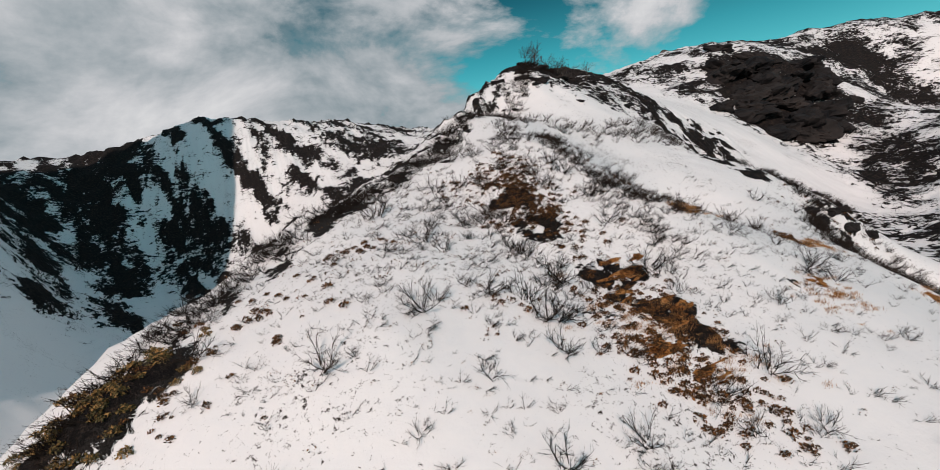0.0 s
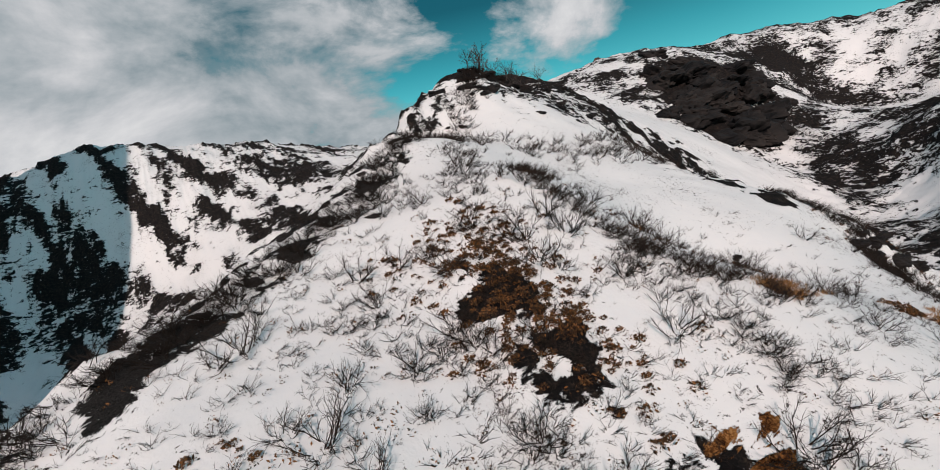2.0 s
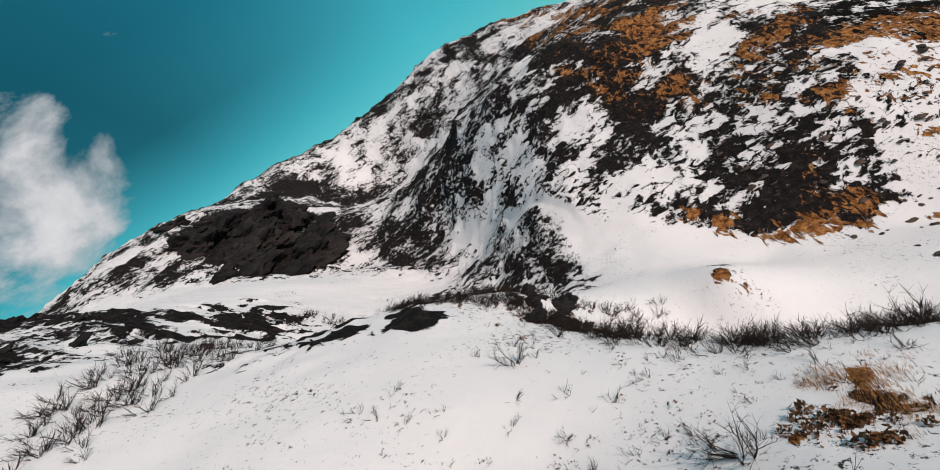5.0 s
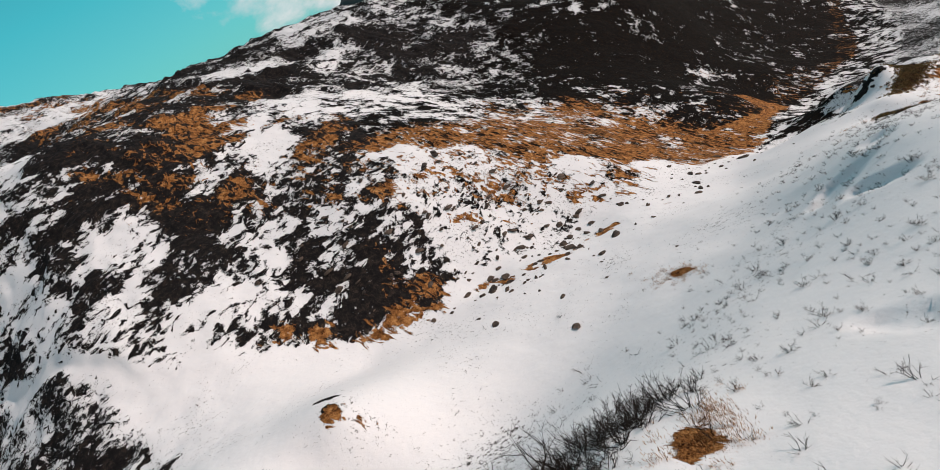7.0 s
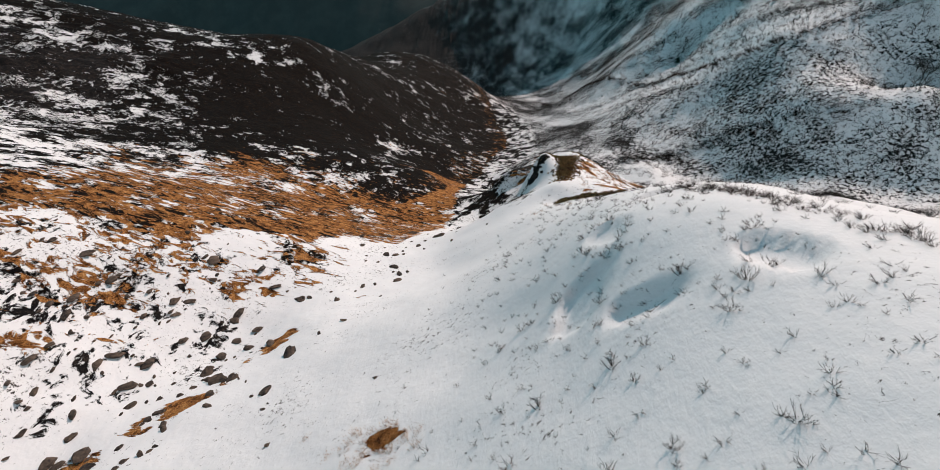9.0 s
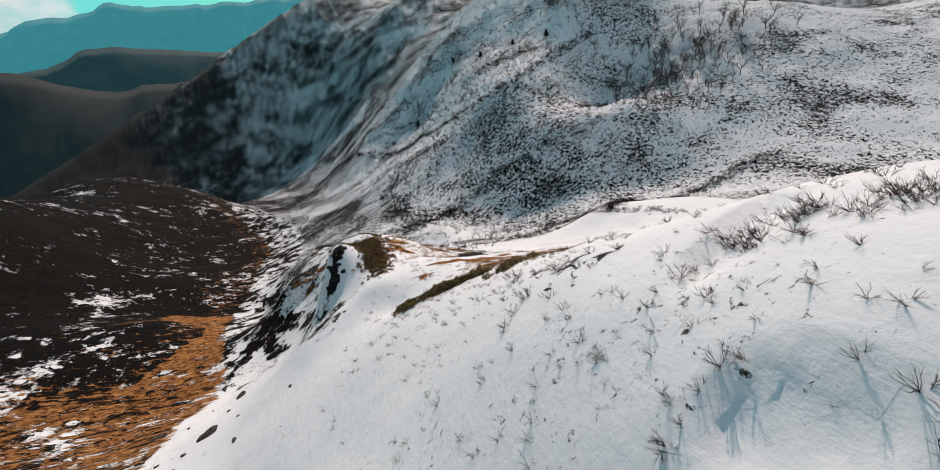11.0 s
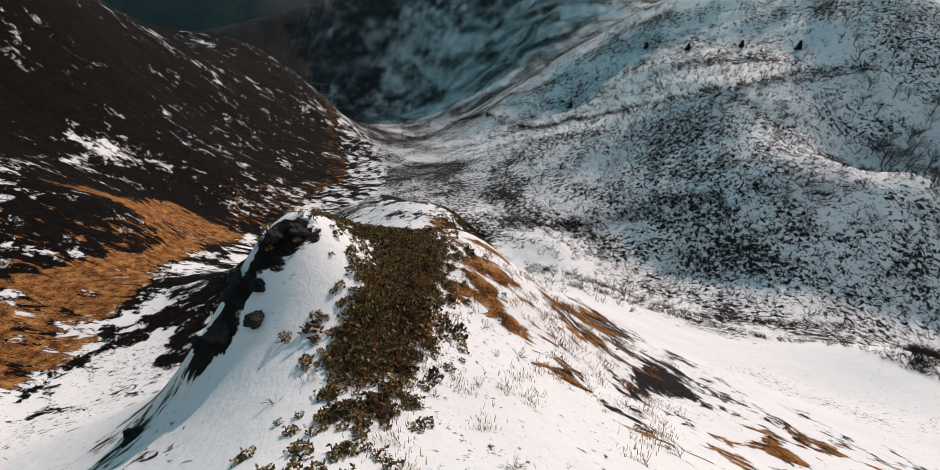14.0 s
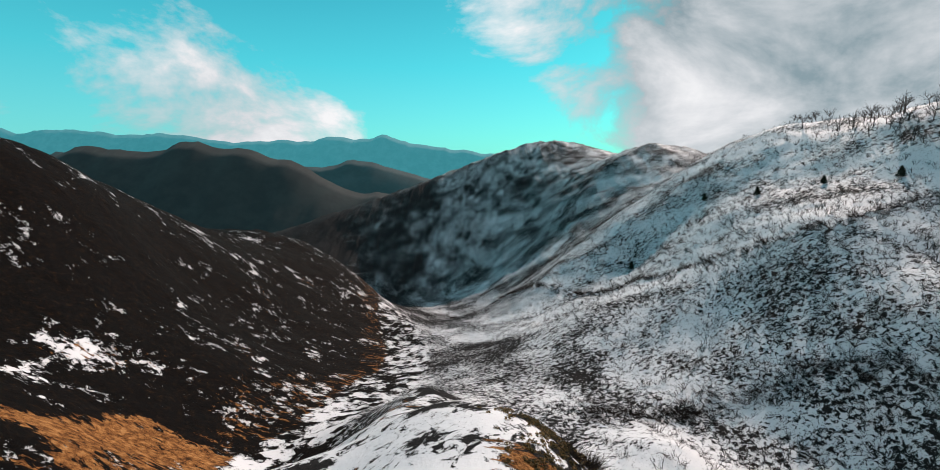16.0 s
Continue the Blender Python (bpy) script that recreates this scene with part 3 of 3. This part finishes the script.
STRAW = leaf_material("dry_grass", [(0.0, (0.11, 0.05, 0.018)), (0.5, (0.36, 0.17, 0.06)), (1.0, (0.62, 0.36, 0.15))])
NEEDLE = leaf_material("conifer_needles", [(0.0, (0.008, 0.012, 0.008)), (1.0, (0.03, 0.04, 0.02))])
rng = np.random.default_rng(4)


def stick(verts, faces, a, b, ra, rb):
    """A three-sided tapered twig from a to b."""
    a, b = np.asarray(a, float), np.asarray(b, float)
    w = (b - a) / (np.linalg.norm(b - a) + 1e-9)
    u = np.cross(w, (0.31, 0.95, 0.1))
    u /= np.linalg.norm(u) + 1e-9
    v, k = np.cross(w, u), len(verts)
    for p, r in ((a, ra), (b, rb)):
        for q in range(3):
            verts.append(tuple(p + r * (math.cos(q * 2.094) * u + math.sin(q * 2.094) * v)))
    for q in range(3):
        n = (q + 1) % 3
        faces.append((k + q, k + n, k + 3 + n, k + 3 + q))


def grow(verts, faces, r, a, way, length, radius, depth, spread, up):
    """A bent limb with smaller limbs along it."""
    way = way / np.linalg.norm(way)
    p = np.array(a, float)
    if not depth:
        stick(verts, faces, p, p + way * length, radius, radius * 0.3)
        return
    for s in range(2):
        q = p + way * length * 0.5
        stick(verts, faces, p, q, radius * (1 - 0.35 * s), radius * (0.65 - 0.3 * s))
        for k in range(2 if s == 0 else 3):
            side = way + r.normal(0, spread, 3) + np.array((0, 0, up))
            grow(verts, faces, r, p + (q - p) * r.uniform(0.3, 1), side, length * r.uniform(0.42, 0.66), radius * 0.5, depth - 1, spread, up)
        p, way = q, way + r.normal(0, 0.22, 3) + np.array((0, 0, up))
        way = way / np.linalg.norm(way)


def shrub_shape(seed, stems, tall, depth, flat):
    """A leafless shrub of several stems that lean over one way, as snow bends them."""
    r, verts, faces = np.random.default_rng(seed), [], []
    for k in range(stems):
        turn = r.uniform(0, 2 * math.pi)
        way = np.array((math.cos(turn) * flat, math.sin(turn) * flat, 0.6)) + np.array((0.45, 0, 0))
        grow(verts, faces, r, (r.normal(0, 0.12), r.normal(0, 0.12), -0.15), way, tall * r.uniform(0.55, 1.0), 0.022 * tall, depth, 0.46, 0.14)
    return np.array(verts), np.array(faces)


def tree_shape(seed):
    r, trunk, tf, crown, cf = np.random.default_rng(seed), [], [], [], []
    top = np.array((r.normal(0, 0.5), r.normal(0, 0.5), 3.6))
    stick(trunk, tf, (0, 0, -0.6), top * 0.5, 0.22, 0.17)
    stick(trunk, tf, top * 0.5, top, 0.17, 0.12)
    for k in range(7):
        turn = k * 2.4 + r.uniform(0, 1)
        way = np.array((math.cos(turn), math.sin(turn), r.uniform(0.5, 1.5)))
        grow(crown, cf, r, top * r.uniform(0.5, 1.0), way, r.uniform(2.2, 3.6), 0.09, 2, 0.45, 0.12)
    return (trunk, tf), (crown, cf)


def leaf_cloud(n, size, r, radius, tall):
    """Loose small leaves filling an uneven low dome."""
    p = r.normal(0, 1, (n, 3))
    p /= np.linalg.norm(p, axis=1)[:, None]
    bulge = 1 + 0.35 * np.sin(p[:, 0] * 5 + 1.3) * np.cos(p[:, 1] * 4)
    p = p * (r.uniform(0.45, 1, n) ** 0.5 * bulge)[:, None] * (radius, radius, tall)
    p[:, 2] = np.abs(p[:, 2])
    a, b = r.normal(0, 1, (n, 3)), r.normal(0, 1, (n, 3))
    a /= np.linalg.norm(a, axis=1)[:, None]
    b = np.cross(a, b)
    b /= np.linalg.norm(b, axis=1)[:, None]
    s = size * r.uniform(0.6, 1.3, n)[:, None]
    verts = np.stack([p - a * s, p + b * s * 0.45, p + a * s, p - b * s * 0.45], 1).reshape(-1, 3)
    return verts, np.arange(n * 4).reshape(-1, 4)


def blades(n, r, radius, tall):
    base = np.c_[r.normal(0, radius, (n, 2)), np.zeros(n)]
    tip = base + np.c_[r.normal(0.12, 0.16, (n, 2)), r.uniform(0.4, 1, n)] * tall
    w = r.normal(0, 0.02, (n, 3)) * (1, 1, 0)
    w = w / (np.linalg.norm(w, axis=1)[:, None] + 1e-9) * 0.025
    verts = np.stack([base - w, base + w, tip + w * 0.2, tip - w * 0.2], 1).reshape(-1, 3)
    return verts, np.arange(n * 4).reshape(-1, 4)


def scatter(name, shapes, places, mat, label, category):
    """Many small growths joined into one piece of stuff. Places: x, y, turn, size."""
    vs, fs, k = [], [], 0
    z = height(places[:, 0], places[:, 1])
    for i, (x, y, turn, size) in enumerate(places):
        v, f = shapes[i % len(shapes)]
        c, s = math.cos(turn), math.sin(turn)
        q = v * size
        vs.append(np.stack([q[:, 0] * c - q[:, 1] * s + x, q[:, 0] * s + q[:, 1] * c + y, q[:, 2] + z[i]], 1))
        fs.append(f + k)
        k += len(v)
    v, f = np.concatenate(vs), np.concatenate(fs)
    me = bpy.data.meshes.new(name)
    me.vertices.add(len(v))
    me.vertices.foreach_set("co", v.ravel())
    me.loops.add(f.size)
    me.loops.foreach_set("vertex_index", f.ravel().astype(np.int32))
    me.polygons.add(len(f))
    me.polygons.foreach_set("loop_start", np.arange(0, f.size, 4, dtype=np.int32))
    me.update(calc_edges=True)
    me.materials.append(mat)
    return tagged(new(name, me), label, category, kind="stuff")


def downhill(x, y):
    e = 2.0
    gx = lie(x + e, y) - lie(x - e, y)
    gy = lie(x, y + e) - lie(x, y - e)
    return np.arctan2(-gy, -gx)


def placed(xy, sizes, sway=0.6):
    x, y = xy[:, 0], xy[:, 1]
    return np.c_[x, y, downhill(x, y) + rng.normal(0, sway, len(x)), sizes]


def in_patch(n, cx, cy, rx, ry, turn=0.0):
    p = rng.normal(0, 0.5, (n, 2)) * (rx, ry)
    c, s = math.cos(radians(turn)), math.sin(radians(turn))
    return np.c_[cx + p[:, 0] * c - p[:, 1] * s, cy + p[:, 0] * s + p[:, 1] * c]


def along(points, n, wide):
    """n places strewn along a line of points."""
    p = np.array(points, float)
    seg = np.linalg.norm(np.diff(p, axis=0), axis=1)
    at = rng.uniform(0, seg.sum(), n)
    i = np.minimum(np.searchsorted(np.cumsum(seg), at), len(seg) - 1)
    t = (at - (np.cumsum(seg) - seg)[i]) / seg[i]
    return p[i] + (p[i + 1] - p[i]) * t[:, None] + rng.normal(0, wide, (n, 2))


SHRUBS = [shrub_shape(20 + k, 8 + k % 4, 1.0, 2, 0.8) for k in range(6)]
BRUSH = [shrub_shape(30 + k, 9, 1.0, 1, 0.75) for k in range(6)]
LOW_SHRUBS = [shrub_shape(40 + k, 6, 1.0, 1, 1.1) for k in range(6)]


# ---- shrubs on the spur: each one a thing ----
def shrub_mesh(k):
    v, f = SHRUBS[k]
    me = bpy.data.meshes.new("shrub")
    me.from_pydata(v.tolist(), [], f.tolist())
    me.materials.append(BARK)
    return me


shrub_meshes = [shrub_mesh(k) for k in range(6)]


def plant_shrubs(places, label, group):
    z = height(places[:, 0], places[:, 1])
    for i, (x, y, turn, size) in enumerate(places):
        ob = new("shrub", shrub_meshes[i % 6])
        ob.matrix_world = Matrix.LocRotScale((x, y, z[i] - 0.05), Euler((0, 0, turn)), (size, size, size))
        tagged(ob, label, "shrub", group)


front = np.r_[in_patch(60, 62, -150, 26, 30), in_patch(70, 36, -165, 30, 36), in_patch(40, 20, -170, 26, 30), in_patch(30, 45, -180, 26, 22)]
plant_shrubs(placed(front, 0.8 + 2.2 * rng.random(len(front)) ** 2), "leafless dark shrub bent over on the snow slope", "shrubs on the spur")
flank = np.r_[in_patch(50, 4, -82, 14, 36), in_patch(34, 0, -118, 12, 30), in_patch(16, -8, -150, 14, 18)]
plant_shrubs(placed(flank, rng.uniform(0.3, 0.85, len(flank))), "small leafless shrub poking out of drifted snow", "shrubs on the flank")

# ---- brush along the crests, joined ----
CRESTS = [([(104, -150), (88, -168), (78, -178), (66, -185), (50, -196), (36, -214), (16, -229), (-8, -250), (-30, -266)], 520, 2.0, 1.9),
          ([(27, -192), (31, -178), (31, -171), (30, -166), (26, -158)], 130, 1.0, 1.5),
          ([(-84, -209), (-60, -192), (-40, -178), (-41, -168), (-47, -159)], 150, 1.6, 1.8),
          ([(-60, -219), (-46, -200), (-33, -186), (-31, -175), (-18, -167), (-8, -160), (-5, -153), (-6, -144), (-4, -134)], 420, 1.2, 1.6),
          ([(-100, -246), (-82, -212), (-66, -196), (-46, -184)], 130, 2.2, 2.0),
          ([(20, -220), (0, -212), (-20, -214), (-44, -226)], 120, 4.0, 2.2),
          ([(24, -212), (33, -196), (40, -182), (46, -174)], 90, 2.0, 1.2),
          ([(36, -150), (33, -160), (32, -170)], 60, 1.6, 1.2),
          ([(58, -178), (54, -166), (52, -156), (52, -146)], 70, 1.6, 1.1),
          ([(9, -77), (13, -85), (17, -92), (20, -100)], 110, 0.8, 0.7),
          ([(-19, 452), (55, 260), (88, 191), (106, 162), (119, 149), (149, 157), (178, 156)], 420, 1.6, 2.6),
          ([(27, 124), (40, 110), (76, 111), (102, 94), (124, 85)], 260, 3.0, 2.2),
          ([(9, 33), (22, 60), (34, 78), (50, 66), (65, 56), (75, 51), (92, 48), (105, 47)], 260, 1.2, 1.3),
          ([(36, 67), (67, 46), (75, 13), (78, 1), (80, -11)], 160, 1.2, 1.2),
          ([(75, 13), (100, 30), (154, 32), (172, 27)], 220, 1.6, 2.0)]
for line, n, wide, size in CRESTS:
    n = int(n * 1.5)
    p = along(line, n, wide)
    scatter("brush", BRUSH, placed(p, size * rng.uniform(0.5, 1.15, n), 0.8), BARK, "leafless brown brush along a snowy crest", "brush")
twigs = np.r_[in_patch(1500, 52, -160, 46, 44), in_patch(200, -6, -150, 26, 40)]
scatter("twigs", LOW_SHRUBS, placed(twigs, rng.uniform(0.4, 1.25, len(twigs)), 0.4), BARK, "thin bare twigs sticking out of the snow", "twigs")
twigs = np.r_[in_patch(700, 4, -90, 20, 60), in_patch(160, 6, -50, 16, 22)]
scatter("twigs", BRUSH, placed(twigs, rng.uniform(0.18, 0.6, len(twigs)), 0.6), BARK, "low fine twigs half buried in drifted snow", "twigs")

# ---- low evergreen and withered growth ----
leaf_r = np.random.default_rng(9)
CLUMPS = [leaf_cloud(150, 0.16, leaf_r, 0.75, 0.55) for k in range(5)]
SMALL_CLUMPS = [leaf_cloud(60, 0.13, leaf_r, 0.4, 0.35) for k in range(5)]
TUFTS = [blades(70, leaf_r, 0.5, 0.42) for k in range(5)]


def sown(name, shapes, spots, mat, label, category, lo=0.6, hi=1.2):
    p = np.concatenate([in_patch(*s) for s in spots])
    q = np.c_[p, downhill(p[:, 0], p[:, 1]) + rng.normal(0, 0.5, len(p)), rng.uniform(lo, hi, len(p))]
    return scatter(name, shapes, q, mat, label, category)


sown("evergreen_scrub", CLUMPS, [(70, 97, -158, 9, 6), (30, -1.2, -43.4, 2.6, 1.3, -40), (26, 2.2, -45.6, 2.4, 1.2, -35), (20, 6, -48.8, 4, 1.0, -28), (14, 9, -54, 4, 1.6)],
     LEAF, "low dark evergreen scrub in the snow", "scrub")
sown("knoll_scrub", SMALL_CLUMPS, [(850, 0, -11, 2.5, 11, -8), (800, -3, -2, 6.5, 6), (320, 8, 36, 4.5, 13, -10)], LEAF, "dense mat of dark evergreen scrub on a knoll", "scrub", 0.4, 0.85)
sown("withered_scrub", SMALL_CLUMPS, [(190, 46, -166, 6, 8, 20), (110, 46, -146, 5, 7), (150, 49, -137, 5, 9, 20), (12, 62, -150, 8, 5), (22, 70, -166, 4, 2), (16, 84, -160, 12, 6), (50, 44, -171, 5, 7), (24, 7, -156.5, 3, 1.6, 40),
     (40, -32, -172, 12, 6), (90, 0.4, -12, 2.4, 12, -8), (8, 20, -172, 12, 10), (130, 45, -178, 8, 6), (60, 92, -157, 14, 10)], BROWN_LEAF, "withered brown leafy scrub on the slope", "scrub", 0.5, 1.4)
SPRIGS = [leaf_cloud(16, 0.11, leaf_r, 0.6, 0.4) for k in range(6)]
sown("leafy_sprigs", SPRIGS, [(420, 56, -160, 30, 32), (160, 38, -176, 26, 16), (120, 18, -168, 22, 18)], BROWN_LEAF, "small sprigs of withered leaves above snow", "sprigs", 0.4, 1.3)
sown("dry_grass", TUFTS, [(120, 47, -141, 5, 10, 20), (50, 24, -160, 3, 2), (50, 24, -141, 6, 3, 30), (50, 1, -139, 2, 4), (50, 5, -154, 4, 2.4), (260, 24, -42, 24, 12, 10),
     (120, 1.0, -10, 3, 12, -8), (170, 14, -4, 9, 24, -20), (40, -20, -103, 5, 3)], STRAW, "tufts of orange dry grass between snow", "grass", 0.4, 0.9)


# ---- boulders in the basin ----
def boulder_mesh(seed):
    bm = bmesh.new()
    bmesh.ops.create_icosphere(bm, subdivisions=2, radius=1.0)
    r = random.Random(seed)
    turn = Vector((r.uniform(0, 9), r.uniform(0, 9), r.uniform(0, 9)))
    flat = (r.uniform(0.8, 1.3), r.uniform(0.6, 1.0), r.uniform(0.45, 0.8))
    for v in bm.verts:
        n = noise.noise(v.co * 1.1 + turn) * 0.5 + noise.noise(v.co * 2.7 + turn) * 0.22
        v.co = Vector((v.co.x * flat[0], v.co.y * flat[1], v.co.z * flat[2])) * (1 + n)
    me = bpy.data.meshes.new("boulder")
    bm.to_mesh(me)
    bm.free()
    me.materials.append(STONE)
    return me


boulder_meshes = [boulder_mesh(k) for k in range(8)]
field = np.r_[in_patch(160, -74, -78, 30, 24), in_patch(70, -58, -98, 22, 22, 40), in_patch(40, -40, -40, 16, 40), in_patch(40, -90, -110, 18, 20)]
field_z = height(field[:, 0], field[:, 1])
for i, (x, y) in enumerate(field):
    s = 0.28 + 0.95 * rng.random() ** 3
    ob = new("boulder", boulder_meshes[i % 8])
    ob.matrix_world = Matrix.LocRotScale((x, y, field_z[i] + 0.12 * s), Euler((rng.normal(0, 0.15), rng.normal(0, 0.15), rng.uniform(0, 6.28))), (1.25 * s, s, 0.5 * s))
    tagged(ob, "dark weathered boulder half sunk in snow", "boulder", "boulders in the basin")


# ---- jagged outcrops on the crest and the dome ----
def outcrop_mesh(seed):
    bm = bmesh.new()
    bmesh.ops.create_icosphere(bm, subdivisions=4, radius=1.0)
    r = random.Random(seed)
    turn = Vector((r.uniform(0, 9), r.uniform(0, 9), r.uniform(0, 9)))
    for v in bm.verts:
        p = v.co.copy()
        n = noise.noise(p * 1.3 + turn) * 0.55 + noise.noise(p * 3.1 + turn) * 0.30 + noise.noise(p * 7.0 + turn) * 0.16
        n += 0.10 * abs(noise.noise(Vector((p.x * 1.5, p.y * 1.5, p.z * 9)) + turn))
        v.co = Vector((p.x * 1.15, p.y * 0.9, p.z * 0.7)) * (1 + n)
    me = bpy.data.meshes.new("outcrop")
    bm.to_mesh(me)
    bm.free()
    me.materials.append(CRAG)
    return me


outcrop_meshes = [outcrop_mesh(80 + k) for k in range(6)]


def raise_outcrops(places, lo, hi, label, group):
    z = height(places[:, 0], places[:, 1])
    for i, (x, y) in enumerate(places):
        s = rng.uniform(lo, hi)
        ob = new("rock_outcrop", outcrop_meshes[i % 6])
        ob.matrix_world = Matrix.LocRotScale((x, y, z[i] - 0.15 * s), Euler((rng.normal(0, 0.15), rng.normal(0, 0.15), rng.uniform(0, 6.28))), (s, s, s * 0.8))
        tagged(ob, label, "rock", group)


raise_outcrops(in_patch(40, -28, -260, 40, 16, 20), 0.8, 2.0, "jagged black rock outcrop on the snowy crest", "outcrops on the crest")
raise_outcrops(along([(66, -187), (44, -203), (16, -231), (-6, -250)], 22, 2.5), 0.5, 1.2, "small dark rock outcrop beside crest brush", "outcrops on the crest")
raise_outcrops(in_patch(34, -252, -332, 66, 36, 40), 7.0, 15.0, "dark rock outcrop of the mountain dome", "outcrops of the dome")
raise_outcrops(in_patch(14, -34, -173, 10, 5, 20), 0.7, 1.8, "dark rock outcrop below a snowy crest", "outcrops on the crest")
raise_outcrops(in_patch(9, -8, -13, 2.5, 5, -42), 0.3, 0.7, "dark rock outcrop on the knoll", "outcrops on the knoll")


# ---- bare trees on the shaded hill ----
def bare_tree(seed):
    (tv, tf), (cv, cf) = tree_shape(seed)
    root = new("bare_tree")
    for name, v, f in (("trunk", tv, tf), ("crown", cv, cf)):
        ob = mesh_object(name, [tuple(0.95 * k for k in p) for p in v], f, PALE_BARK, False)
        ob.parent = root
    return tagged(root, "leafless grey tree on a shaded snowy hillside", "tree", "trees on the hill")


kinds = [bare_tree(60 + k) for k in range(5)]
spots = np.r_[in_patch(110, 178, 108, 34, 34), in_patch(90, 215, 95, 40, 34), in_patch(80, 192, 215, 22, 80), in_patch(14, -26, -258, 24, 10)]
spots_z = height(spots[:, 0], spots[:, 1])
for i, (x, y) in enumerate(spots):
    s = rng.uniform(0.7, 1.15)
    m = Matrix.LocRotScale((x, y, spots_z[i]), Euler((0, 0, rng.uniform(0, 6.28))), (s, s, s))
    if i < 5:
        kinds[i].matrix_world = m
    else:
        copy_thing(kinds[i % 5], m)


hill = np.r_[in_patch(1700, 95, 110, 80, 110, -20), in_patch(1700, 120, 200, 100, 140)]
hill = hill[(hill[:, 0] > 30) & (hill[:, 1] > 45)]
scatter("hillside_brush", [shrub_shape(90 + k, 5, 1.0, 1, 0.6) for k in range(5)], placed(hill, rng.uniform(1.2, 3.0, len(hill)), 1.5), BARK,
        "dark leafless brush on a shaded hillside", "brush")


# ---- dark conifers ----
def conifer(x, y, tall):
    r = np.random.default_rng(int(abs(x * 7 + y)))
    trunk, tf = [], []
    stick(trunk, tf, (0, 0, -0.5), (0, 0, tall * 0.9), 0.16, 0.04)
    vs, fs, k = [], [], 0
    for layer in range(9):
        at = layer / 9
        v, f = leaf_cloud(90, 0.32, r, (1 - at) * 0.30 * tall + 0.2, 0.12 * tall)
        vs.append(v + (0, 0, tall * (0.08 + 0.86 * at)))
        fs.append(f + k)
        k += len(v)
    root = new("conifer")
    root.location = (x, y, float(height(x, y)[0]))
    for name, v, f, mat in (("trunk", trunk, tf, BARK), ("crown", np.concatenate(vs).tolist(), np.concatenate(fs).tolist(), NEEDLE)):
        mesh_object(name, v, f, mat, False).parent = root
    return tagged(root, "small dark green conifer among bare trees", "conifer", "conifers on the hill")


for x, y, tall in [(88, 251, 5), (127, 256, 4), (134, 221, 4), (160, 177, 4.5), (148, 199, 3.5)]:
    conifer(x, y, tall)


# ---- a rock on the summit ----
def summit_rock():
    ob = new("summit_rock", boulder_meshes[2])
    x, y = SUMMIT
    ob.matrix_world = Matrix.LocRotScale((x, y, float(height(x, y)[0]) + 2.0), Euler((0, 0, 0.6)), (6, 5, 6))
    return tagged(ob, "dark rock standing on the snowy summit line", "rock")


SUMMIT = (-300, -472)
summit_rock()
